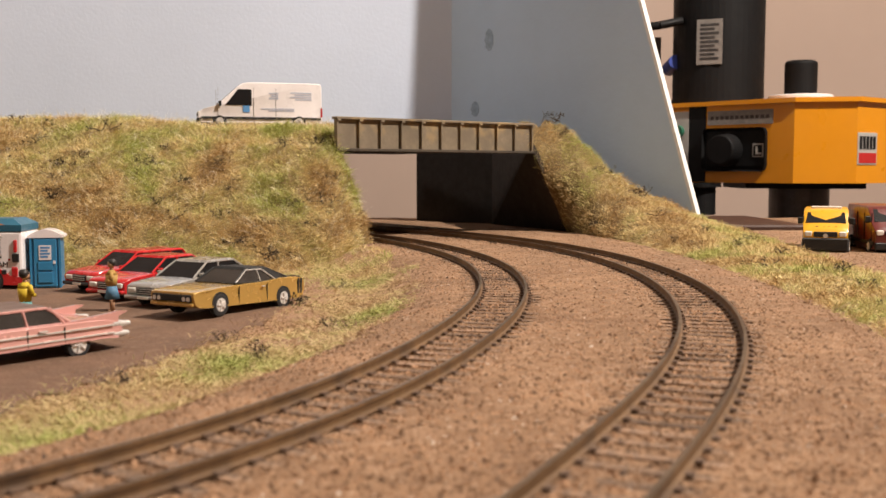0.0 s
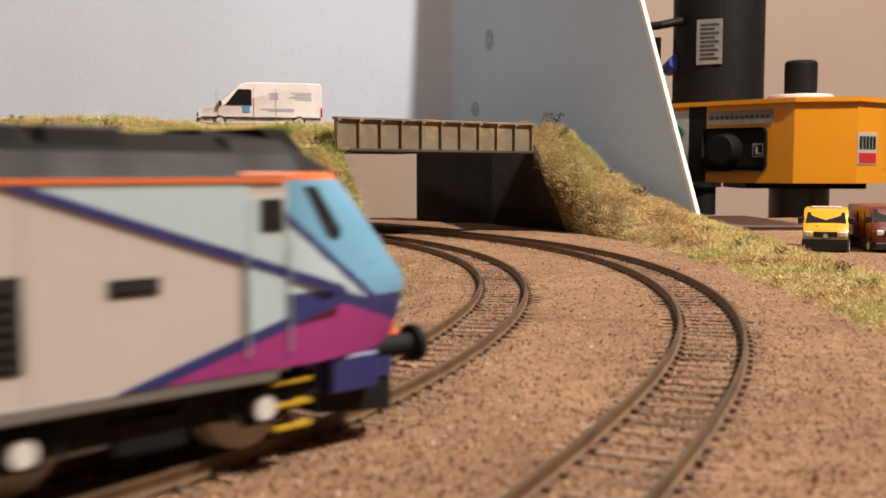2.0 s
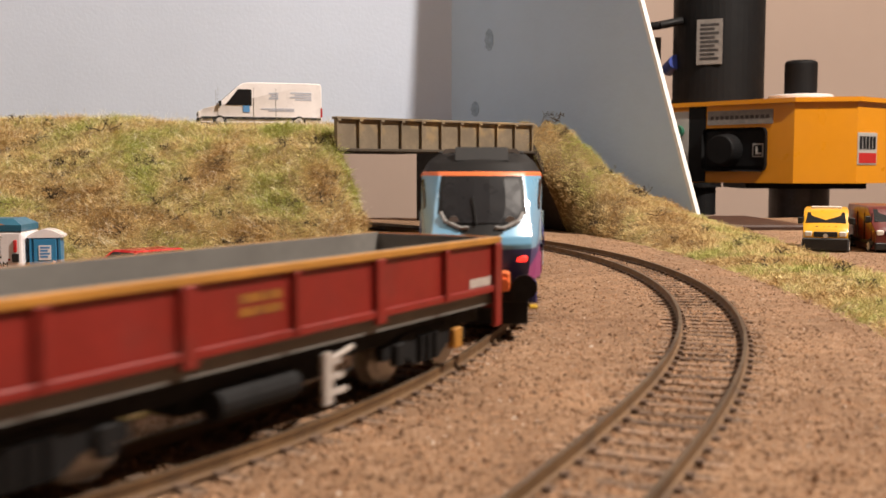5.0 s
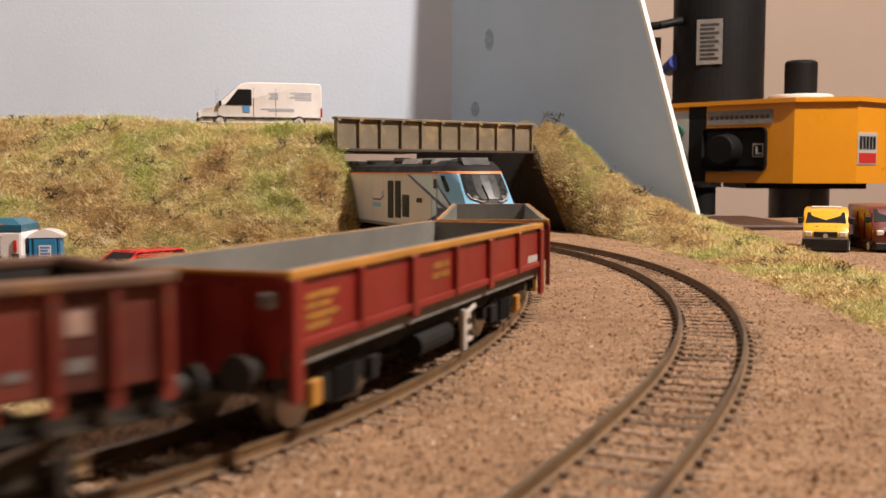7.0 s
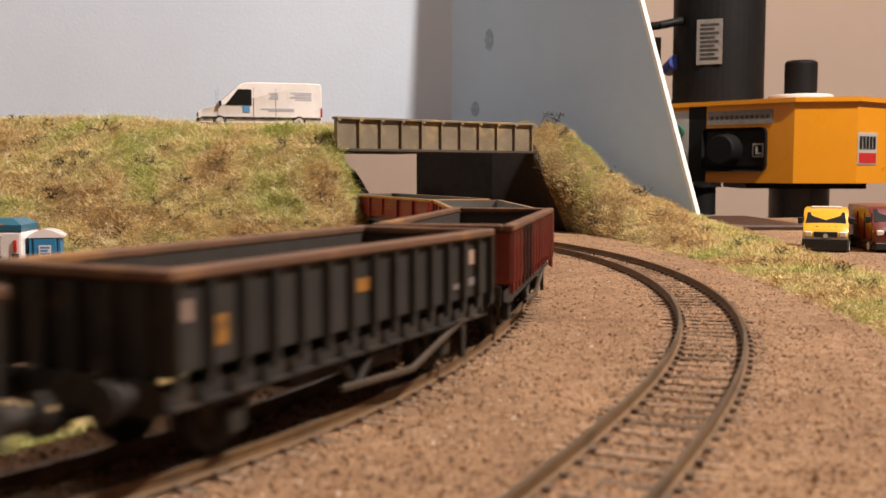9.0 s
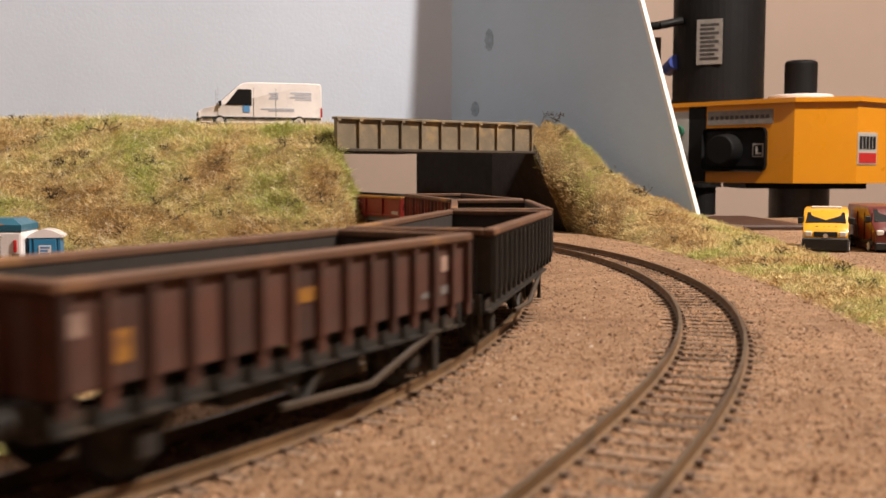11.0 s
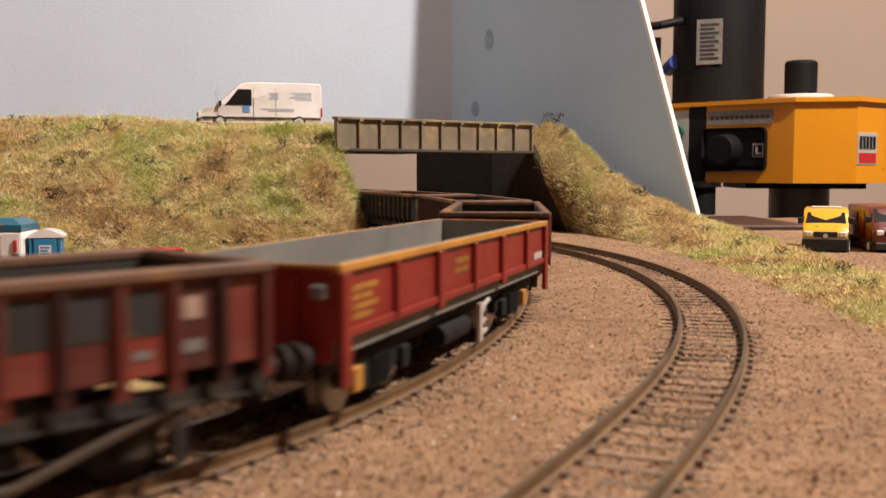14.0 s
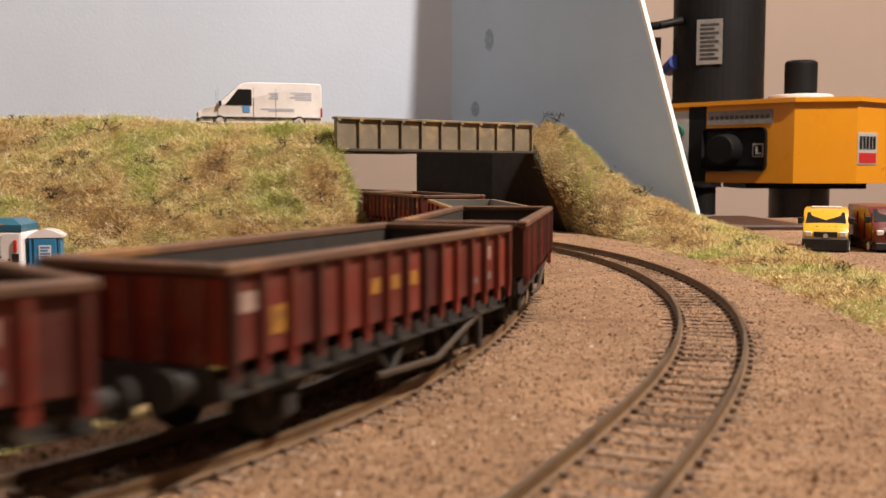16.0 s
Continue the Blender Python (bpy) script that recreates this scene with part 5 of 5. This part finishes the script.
muscle_car()
saloon("saloon_car", "silver saloon car with dark windows", at(-107.5, 436, -10, 0, 0, -118.7), P_SILVER)
saloon("estate_car", "bright red hatchback car with black windscreen", at(-131, 458, -10, 0, 0, -119), P_RED)
saloon("estate_car", "bright red estate car with amber indicators", at(-151, 487, -10, 0, 0, -124), P_RED, True, True)
finned_car()
saloon("saloon_car", "teal car parked beside the ice cream van", at(-211, 398, -10, 0, 0, 170), P_TEAL)
vans()
ice_cream_van()
toilet()
SKIN = material("skin_paint", (0.45, 0.26, 0.15), 0.7)
HAIR = material("hair_paint", (0.02, 0.016, 0.014), 0.5)
figure("model_figure", "painted model figure in ochre top and blue skirt", at(-133, 402, -10, 0, 0, 200), material("ochre_top", (0.42, 0.25, 0.06), 0.7), material("blue_skirt", (0.08, 0.19, 0.30), 0.7), SKIN, HAIR)
figure("model_figure", "painted model figure in a yellow top", at(-147, 352, -10.2, 0, 0, 60), material("yellow_top", (0.60, 0.42, 0.02), 0.7), P_TEAL, SKIN, HAIR, 22.5)


# ---- the drill press behind the layout ----
D_YEL = material("drill_yellow_enamel", (0.70, 0.27, 0.006), 0.35, vary=0.04, scale=12, coat=0.4, bump=0.05, bump_scale=500)
D_BLACK = material("drill_black", (0.004, 0.004, 0.0045), 0.65, vary=0.2, scale=20)
D_BLACK.node_tree.nodes["Principled BSDF"].inputs["Specular IOR Level"].default_value = 0.25
D_GREY = material("drill_panel_grey", (0.42, 0.40, 0.37), 0.5, vary=0.1)
D_STEEL = material("drill_column_steel", (0.09, 0.08, 0.075), 0.4, metal=0.6, vary=0.3)
D_WOOD = material("bench_brown", (0.055, 0.02, 0.009), 0.6, vary=0.3, scale=25)
D_BLUE = material("drill_blue_knob", (0.02, 0.05, 0.30), 0.4)
D_LABEL = material("paper_label", (0.22, 0.20, 0.18), 0.7, vary=0.2, scale=200)
D_GREEN = material("green_button", (0.02, 0.12, 0.07), 0.35)


def drill_press():
    th = thing("drill_press", at(0, 0, 0), "yellow bench drill press with a black motor", "drill press")
    plan = [(268, 1212), (382, 1102), (446, 1090), (540, 1165), (560, 1350), (300, 1400)]
    part("head", prism(bmesh.new(), plan, "z", 33, 121), D_YEL, th, "yellow enamelled head casing")
    cx, cy = 410, 1230
    lid = [(cx + (x - cx) * 1.035, cy + (y - cy) * 1.035) for x, y in plan]
    part("lid", prism(bmesh.new(), lid, "z", 121, 126), D_YEL, th, "yellow lid with a rim")
    # frame of the front face: origin at its left end, x to the right, -y outwards
    a = math.degrees(math.atan2(1102 - 1212, 382 - 268))
    n = math.hypot(114, 110)
    face = part("control_plate", cbox(0, 30, -1.5, 0, 38, 116, 0.5), D_GREY, th, "grey switch plate")
    others = [part("black_strip", cbox(30, 52, -1.2, 0, 34, 121), D_BLACK, th, "black vertical strip"),
              part("dial_plate", cbox(50, 128, -3, 0, 46, 95, 6, 2), D_BLACK, th, "black rounded dial plate"),
              part("notice", cbox(54, 134, -1, 0, 99, 115), D_LABEL, th, "grey notice with illegible lettering"),
              text_bars(th, "lettering", 58, 130, 105, 109, 1, D_STEEL, -1.02, "dark illegible lettering", 12),
              part("dial_knob", cyl(bmesh.new(), 19, (82, -3, 70), (82, -24, 70), 32, 17, bevel=2), D_BLACK, th, "black round control knob"),
              part("letter_plate", cbox(112, 125, -3.6, -3, 62, 77), D_GREY, th, "small square marker plate"),
              part("letter_plate", cbox(113.4, 123.6, -3.9, -3.6, 63.4, 75.6), D_BLACK, th),
              part("push_button", cyl(bmesh.new(), 7, (18, -1.5, 93), (18, -7, 93), 24, bevel=1), D_GREEN, th, "green push button"),
              part("push_button", cyl(bmesh.new(), 7, (3, -1.5, 93), (3, -7, 93), 24, bevel=1), D_YEL, th),
              part("switch_dial", cyl(bmesh.new(), 14, (14, -1.5, 62), (14, -5, 62), 28, bevel=1), D_BLACK, th, "black rotary switch"),
              part("switch_handle", cbox(11, 17, -10, -5, 50, 74, 1), D_BLACK, th)]
    bm = bmesh.new()
    box(bm, 116, 118.4, -4.2, -3.9, 65, 74)
    box(bm, 118.4, 123, -4.2, -3.9, 65, 67)
    others.append(part("lettering", bm, D_GREY, th, "pale letter L"))
    for ob in [face, *others]:
        ob.matrix_basis = at(268, 1212, 0, 0, 0, a)
    badge = thing("maker_badge", at(437, 1083, 0, 0, 0, math.degrees(math.atan2(75, 94))), "", "")
    badge.parent = th
    part("plate", cbox(12, 52, -1, 0, 53, 88, 0.5), D_GREY, badge, "pale logo plate")
    part("plate", cbox(14, 50, -1.4, -1, 55, 66), LENS_RED, badge, "plain red logo bar")
    bm = bmesh.new()
    for k in range(5):
        box(bm, 15 + k * 7, 20 + k * 7, -1.5, -1, 70, 84)
    part("logo_shape", bm, D_BLACK, badge, "plain dark logo shapes")
    part("motor", cyl(bmesh.new(), 55, (341, 1262, 124), (341, 1262, 330), 48), D_BLACK, th, "black cylindrical motor")
    bm = bmesh.new()
    cyl(bm, 57, (341, 1262, 124), (341, 1262, 134), 48)
    part("motor_flange", bm, D_BLACK, th)
    lab = part("rating_plate", cbox(-15, 15, -56.4, -53.5, 173, 226), D_LABEL, th, "grey motor rating plate")
    lab2 = text_bars(th, "lettering", -11, 11, 178, 221, 9, D_STEEL, -56.5, "dark illegible lettering")
    for ob in (lab, lab2):
        ob.matrix_basis = at(341, 1262, 0, 0, 0, -26)
    part("knob_base", cyl(bmesh.new(), 36, (412, 1170, 126), (412, 1170, 133), 40, bevel=1.5), P_WHITE, th, "white round collar")
    part("knob", cyl(bmesh.new(), 18, (410, 1165, 133), (410, 1165, 172), 36, bevel=4), D_BLACK, th, "black rounded knob")
    part("column", cyl(bmesh.new(), 34, (420, 1190, -40), (420, 1190, 33), 40), D_STEEL, th, "dark steel column")
    part("column_collar", prism(bmesh.new(), [(345, 1150), (470, 1120), (480, 1260), (350, 1260)], "z", 26.5, 33), D_BLACK, th)
    bm = cyl(bmesh.new(), 16, (300, 1170, -4), (300, 1170, 33), 28, bevel=1)
    cyl(bm, 22, (300, 1170, 28), (300, 1170, 33), 28)
    part("quill", bm, D_BLACK, th, "black spindle quill")
    bm = cyl(bmesh.new(), 9, (286, 1290, 175), (286, 1250, 180), 16, bevel=1)
    part("clamp_knob", bm, D_BLUE, th, "dark blue clamp knob")
    part("arm", cbox(262, 276, 1290, 1310, 110, 215), D_STEEL, th, "grey upright arm")
    bm = tube(bmesh.new(), [(240, 1240, 220), (262, 1235, 222), (290, 1240, 228)], 5, 12)
    part("power_cable", bm, D_BLACK, th, "black power cable")
    part("foot", cbox(330, 500, 1120, 1300, -60, -40, 4), D_BLACK, th, "black drill base")


drill_press()
tagged(finish(cbox(204, 290, 790, 960, -70, 4.0, 1.5), "wooden_block", D_WOOD), "dark brown wooden block behind the layout", "wooden block")
tagged(finish(cbox(318, 332, 700, 716, -1, 24, 1), "dark_post", D_BLACK), "dark grey post behind the parked vans", "post")
tagged(finish(cbox(180, 1200, 1004, 1700, -90, -60, 3), "workbench", D_WOOD), "dark brown wooden workbench top", "workbench")


# ---- plants ----
def plant_material(name, colours, patch_scale):
    """Blade colours: mixed blade by blade, with patches of a few centimetres."""
    m = bpy.data.materials.new(name)
    m.use_nodes = True
    nt = m.node_tree
    bs = nt.nodes["Principled BSDF"]
    bs.inputs["Roughness"].default_value = 0.65
    co = nt.nodes.new("ShaderNodeTexCoord")
    nz = nt.nodes.new("ShaderNodeTexNoise")
    nz.inputs["Scale"].default_value = patch_scale
    nz.inputs["Detail"].default_value = 5
    nt.links.new(co.outputs["Object"], nz.inputs["Vector"])
    geo = nt.nodes.new("ShaderNodeNewGeometry")
    ad = nt.nodes.new("ShaderNodeMath")
    ad.operation = "MULTIPLY_ADD"
    ad.inputs[1].default_value = 0.42
    nt.links.new(geo.outputs["Random Per Island"], ad.inputs[0])
    sc = nt.nodes.new("ShaderNodeMapRange")
    sc.inputs[1].default_value, sc.inputs[2].default_value = 0.36, 0.66
    sc.inputs[3].default_value, sc.inputs[4].default_value = 0.0, 0.72
    nt.links.new(nz.outputs["Fac"], sc.inputs[0])
    nt.links.new(sc.outputs[0], ad.inputs[2])
    rp = nt.nodes.new("ShaderNodeValToRGB")
    el = rp.color_ramp.elements
    while len(el) < len(colours):
        el.new(0.5)
    for i, c in enumerate(colours):
        el[i].position = i / (len(colours) - 1)
        el[i].color = (*c, 1)
    nt.links.new(ad.outputs[0], rp.inputs[0])
    nt.links.new(rp.outputs[0], bs.inputs["Base Color"])
    return m


GRASS = plant_material("static_grass", [(0.114, 0.053, 0.018), (0.352, 0.194, 0.062), (0.616, 0.414, 0.158), (0.739, 0.581, 0.290), (0.651, 0.563, 0.238), (0.475, 0.475, 0.132), (0.334, 0.378, 0.070)], 24)
VERGE = plant_material("verge_grass", [(0.24, 0.135, 0.06), (0.44, 0.29, 0.14), (0.62, 0.47, 0.25), (0.56, 0.48, 0.22), (0.40, 0.41, 0.12), (0.26, 0.31, 0.06)], 19)
# Straw coloured extra pale, so that its fibres pass for glints of light.
STRAW = material("glint_pale_straw", (0.88, 0.78, 0.58), 0.3, vary=0.2, scale=90)
TWIG = material("dark_twig", (0.045, 0.03, 0.018), 0.9, vary=0.4, scale=200)


def blades(name, points, normals, label, lo=3.0, hi=6.5, width=0.16, seed=1, mat=None, lie=0.8):
    """Thousands of thin fibres standing on points (millimetres), as one object."""
    rng = np.random.default_rng(seed)
    n = len(points)
    p = np.asarray(points, float)
    nm = np.asarray(normals, float)
    up = nm * 0.55 + np.array([0, 0, 0.45]) + rng.normal(0, 0.85, (n, 3))
    tuft = np.array([noise.noise((q[0] * 0.09, q[1] * 0.09, q[2] * 0.09)) for q in p])
    lean = np.array([noise.noise((q[0] * 0.05 + 40, q[1] * 0.05, q[2] * 0.05)) for q in p])
    up[:, 0] += 1.6 * lean
    up[:, 2] = np.abs(up[:, 2]) * lie + 0.05
    up /= np.linalg.norm(up, axis=1)[:, None]
    ln = (rng.uniform(lo, hi, n) * (1 + 0.9 * np.clip(tuft, -0.5, 0.6)))[:, None]
    side = np.cross(up, rng.normal(0, 1, (n, 3)))
    side /= np.linalg.norm(side, axis=1)[:, None]
    w = width * rng.uniform(0.7, 1.4, n)[:, None]
    droop = np.array([0, 0, -1.0]) * ln * rng.uniform(0.05, 0.35, n)[:, None]
    a, b = p - side * w, p + side * w
    mid = p + up * ln * 0.55
    c, d = mid + side * w * 0.8, mid - side * w * 0.8
    tip = p + up * ln + droop
    v = np.stack([a, b, c, d, tip], 1).reshape(-1, 3) * MM
    i = np.arange(n)[:, None] * 5
    faces = [tuple(r) for r in np.hstack([i, i + 1, i + 2, i + 3])] + [tuple(r) for r in np.hstack([i + 3, i + 2, i + 4])]
    me = bpy.data.meshes.new(name)
    me.from_pydata(v.tolist(), [], faces)
    me.materials.append(mat or GRASS)
    return tagged(new(name, me), label, "grass", kind="stuff")


def on_surface(ob, count, keep, seed):
    """Random points on a mesh's faces, with normals, where keep(x, y, z) is above a random draw."""
    rng = np.random.default_rng(seed)
    me = ob.data
    tri = []
    for f in me.polygons:
        vs = [me.vertices[i].co / MM for i in f.vertices]
        for k in range(1, len(vs) - 1):
            tri.append((vs[0], vs[k], vs[k + 1]))
    t = np.array([[tuple(a), tuple(b), tuple(c)] for a, b, c in tri])
    cr = np.cross(t[:, 1] - t[:, 0], t[:, 2] - t[:, 0])
    ar = np.linalg.norm(cr, axis=1)
    bias = ar * np.array([keep(*c) for c in t.mean(1)])
    pick = rng.choice(len(t), count, p=bias / bias.sum())
    u, v = rng.random(count), rng.random(count)
    flip = u + v > 1
    u[flip], v[flip] = 1 - u[flip], 1 - v[flip]
    tt = t[pick]
    pts = tt[:, 0] + u[:, None] * (tt[:, 1] - tt[:, 0]) + v[:, None] * (tt[:, 2] - tt[:, 0])
    nn = cr[pick] / ar[pick][:, None]
    nn *= np.where(nn[:, 2:3] < 0, -1, 1)
    return pts, nn


pts, nn = on_surface(EMBANKMENT, 150000, lambda x, y, z: 1.0 if -380 < x and y < 712 else 0.12 if -380 < x and y < 760 else 0.0, 3)
blades("grass_bank", pts, nn, "straw and green static grass on the embankment", lo=2.5, hi=7.5, width=0.095, seed=3, lie=0.65)
pts, nn = on_surface(RIGHT_BANK, 60000, lambda x, y, z: 1.0, 4)
blades("grass_verge", pts, nn, "straw and green static grass beside the track", lo=2.0, hi=5.5, width=0.095, seed=4, lie=0.6)


def verge_points(count, seed):
    """Flattened grass between car park and ballast, thinning out to bare soil towards the bridge and the track."""
    rng = np.random.default_rng(seed)
    out = []
    while len(out) < count:
        s = rng.uniform(-60, 560)
        off = rng.uniform(26, 112)
        x, y, h = along(INNER, s, -off)
        wave = 9 * noise.noise((x * 0.04, y * 0.04, 3)) + 5 * noise.noise((x * 0.12, y * 0.12, 4))
        dense = smooth(30, 56, off + wave) * (1 - smooth(74, 104, off + wave))
        if y > 345:
            dense *= 1 - 0.8 * smooth(66, 78, off)
        dense *= 0.25 + 0.75 * smooth(-0.3, 0.15, noise.noise((x * 0.035, y * 0.035, 7)))
        if y < 590 and rng.random() < dense:
            out.append((x, y, ground_z(x, y)))
    return np.array(out)


def toe_points(count, seed):
    """Grass that runs out from the foot of the embankment."""
    rng = np.random.default_rng(seed)
    out = []
    while len(out) < count:
        x, y = rng.uniform(-330, -28), rng.uniform(505, 660)
        d = math.sqrt(((PATHS - (x, y)) ** 2).sum(1).min())
        if d > 27 + 8 * noise.noise((x * 0.06, y * 0.06, 9)) and y > 540 - max(0, x + 110) * 0.55 + 22 * noise.noise((x * 0.03, y * 0.03, 5)):
            out.append((x, y, ground_z(x, y)))
    return np.array(out)


tp = toe_points(16000, 15)
blades("grass_toe", tp, np.tile((0, 0, 1.0), (len(tp), 1)), "straw static grass at the foot of the bank", lo=2.5, hi=6.0, width=0.085, seed=15)
# Sparse long fibres whose pale colour imitates glints in the grass.
pts, nn = on_surface(EMBANKMENT, 6000, lambda x, y, z: 1.0 if -380 < x and y < 740 else 0.0, 23)
blades("long_grass", pts, nn, "long straw fibres on the embankment, coloured pale as glints", lo=6, hi=12, width=0.08, seed=23, mat=STRAW)
vp = verge_points(56000, 5)
blades("grass_strip", vp, np.tile((0, 0, 1.0), (len(vp), 1)), "green and straw static grass along the car park", lo=1.6, hi=4.2, width=0.07, seed=5, mat=VERGE, lie=0.35)


def twig_mesh(seed, size):
    """A leafless shrub: arching stems that fork three times, with a few curled dead leaves."""
    rng = random.Random(seed)
    bm = bmesh.new()

    def grow(p, d, ln, r, depth):
        q = p + d * ln
        cyl(bm, r, p, q, 4, r * 0.7)
        if depth:
            for _ in range(rng.choice((1, 2, 2, 3))):
                e = (d * 0.8 + Vector((rng.uniform(-1, 1), rng.uniform(-1, 1), rng.uniform(-0.6, 0.7)))).normalized()
                grow(q, e, ln * rng.uniform(0.55, 0.9), r * 0.7, depth - 1)
        else:
            a = Vector((rng.uniform(-1, 1), rng.uniform(-1, 1), rng.uniform(-1, 1))).normalized() * 0.5
            vs = [bm.verts.new(v) for v in (q, q + a, q + a * 1.4 + d * 0.7, q + d * 0.8)]
            bm.faces.new(vs)
    for _ in range(8):
        grow(Vector((rng.uniform(-1, 1), rng.uniform(-1, 1), 0)) * size * 0.7, Vector((rng.uniform(-1, 1), rng.uniform(-1, 1), 0.5)).normalized(), size * 0.42, 0.26, 3)
    return bm


def shrubs():
    """Dark twigs: wanted (x, z) on the bank, or places on the verges."""
    bank = [(-228, 72, 11), (-240, 47, 9), (-232, 30, 10), (-236, 38, 8), (-155, 18, 9), (-160, 38, 7), (-128, 18, 8), (-92, 24, 8), (-74, 26, 9), (-100, -4, 10), (-290, 80, 8), (-185, 10, 8), (-205, 4, 8), (-118, 2, 9), (-268, 78, 7), (-300, 30, 9), (-280, 55, 7), (-180, 60, 6), (-140, 55, 5), (-110, 62, 4)]
    places = []
    p, _ = on_surface(EMBANKMENT, 6000, lambda x, y, z: 1.0 if -380 < x and y < 705 else 0.0, 31)
    for x, z, size in bank:
        q = p[np.argmin((p[:, 0] - x) ** 2 + (p[:, 2] - z) ** 2)]
        places.append((*q, size))
    for k in range(26):
        places.append((*p[k * 200], 4.5 + 1.3 * (k % 4)))
    p, _ = on_surface(RIGHT_BANK, 5000, lambda x, y, z: 1.0, 32)
    for x, y, size in ((84, 788, 11), (92, 785, 8), (124, 775, 9), (148, 755, 9), (160, 640, 6), (165, 560, 6), (150, 470, 6), (172, 430, 7), (160, 380, 6), (176, 520, 6), (148, 690, 6), (110, 720, 6), (140, 600, 5), (185, 590, 7), (150, 330, 6)):
        q = p[np.argmin((p[:, 0] - x) ** 2 + (p[:, 1] - y) ** 2)]
        places.append((*q, size))
    for x, y, size in ((-62, 420, 7), (-70, 330, 5), (-55, 300, 6), (-48, 480, 6), (-85, 262, 5), (-40, 360, 5)):
        places.append((x, y, ground_z(x, y), size))
    kinds = []
    for k, (x, y, z, size) in enumerate((px, py, pz, 0.85 * big) for px, py, pz, big in places):
        if k < 4:
            ob = finish(twig_mesh(k, 7.0), "shrub", TWIG)
            tagged(ob, "dark brown leafless twiggy shrub in the grass", "shrub", "shrubs")
            kinds.append(ob)
        else:
            ob = copy_thing(kinds[k % 4], at(0, 0, 0))
        ob.matrix_basis = at(x, y, z, 0, 0, 77 * k) @ Matrix.Diagonal((size / 7, size / 7, size / 7, 1))


shrubs()


# ---- loose ballast ----
STONE = material("ballast_grain", (0.30, 0.175, 0.098), 0.95, vary=0.3, scale=40, island=0.5)


def open_ground(count, rng):
    """Places on the bare ballast, denser near the front."""
    y = 110 + 700 * rng.random(count) ** 1.5
    x = rng.uniform(-1, 1, count) * (y * 0.46 + 10)
    keep = []
    for px, py in zip(x, y):
        if px < -60 and py > 260 and px < -110 + (py - 300) * 0.05:
            continue
        if py > 560 and px < -70:
            continue
        if min(((PATHS - (px, py)) ** 2).sum(1).min(), ((OUTER_PATH - (px, py)) ** 2).sum(1).min()) < 150 and rng.random() < 0.35:
            continue
        keep.append((px, py, ground_z(px, py)))
    return keep


def track_bed(count, rng):
    """Places between and beside the sleepers of both tracks."""
    keep = []
    for _ in range(count):
        path = INNER if rng.random() < 0.45 else OUTER
        s, off = rng.uniform(-40, 620), rng.normal(0, 9.5)
        if 7.2 < abs(off) < 10.2:
            continue
        x, y, h = along(path, s, off)
        keep.append((x, y, max(0.12, ground_z(x, y))))
    return keep


def grains(count, seed, name="ballast_grains", mat=None, label="loose brown ballast grains on the ground", where=open_ground, coarse=1.0):
    rng = np.random.default_rng(seed)
    keep = where(count, rng)
    p = np.array(keep)
    n = len(p)
    base = np.array([(1, 0, -0.3), (-0.5, 0.87, -0.3), (-0.5, -0.87, -0.3), (0.1, 0.1, 0.5)])
    r = coarse * (0.2 + 0.62 * rng.random(n) ** 2.2)[:, None, None]
    jit = rng.normal(0, 0.2, (n, 4, 3))
    ang = rng.uniform(0, math.tau, n)
    rot = np.zeros((n, 3, 3))
    rot[:, 0, 0] = rot[:, 1, 1] = np.cos(ang)
    rot[:, 0, 1], rot[:, 1, 0], rot[:, 2, 2] = -np.sin(ang), np.sin(ang), 1
    v = (p[:, None] + np.einsum("nij,nkj->nki", rot, base + jit) * r).reshape(-1, 3) * MM
    i = np.arange(n)[:, None] * 4
    faces = [tuple(f) for t in ((0, 1, 3), (1, 2, 3), (2, 0, 3)) for f in np.hstack([i + t[0], i + t[1], i + t[2]])]
    me = bpy.data.meshes.new(name)
    me.from_pydata(v.tolist(), [], faces)
    me.materials.append(mat or STONE)
    tagged(new(name, me), label, "ballast", kind="stuff")


grains(125000, 8)
grains(1500, 9, "pale_flecks", material("pale_fleck", (0.62, 0.52, 0.42), 0.7), "pale flecks scattered over the ballast")
grains(17000, 11, "track_ballast", None, "loose ballast grains packed between the sleepers", track_bed, 1.25)
grains(1800, 12, "dark_ballast", material("dark_track_fleck", (0.08, 0.05, 0.032), 0.9, vary=0.4), "dark ballast grains between the sleepers", track_bed, 1.3)
grains(4000, 10, "dark_flecks", material("dark_fleck", (0.12, 0.07, 0.042), 0.9), "dark earthy flecks scattered over the ballast")


def motions():
    for ob, centre, pivots in MOVERS:
        walk(ob, vehicle_rows(centre, pivots))


motions()
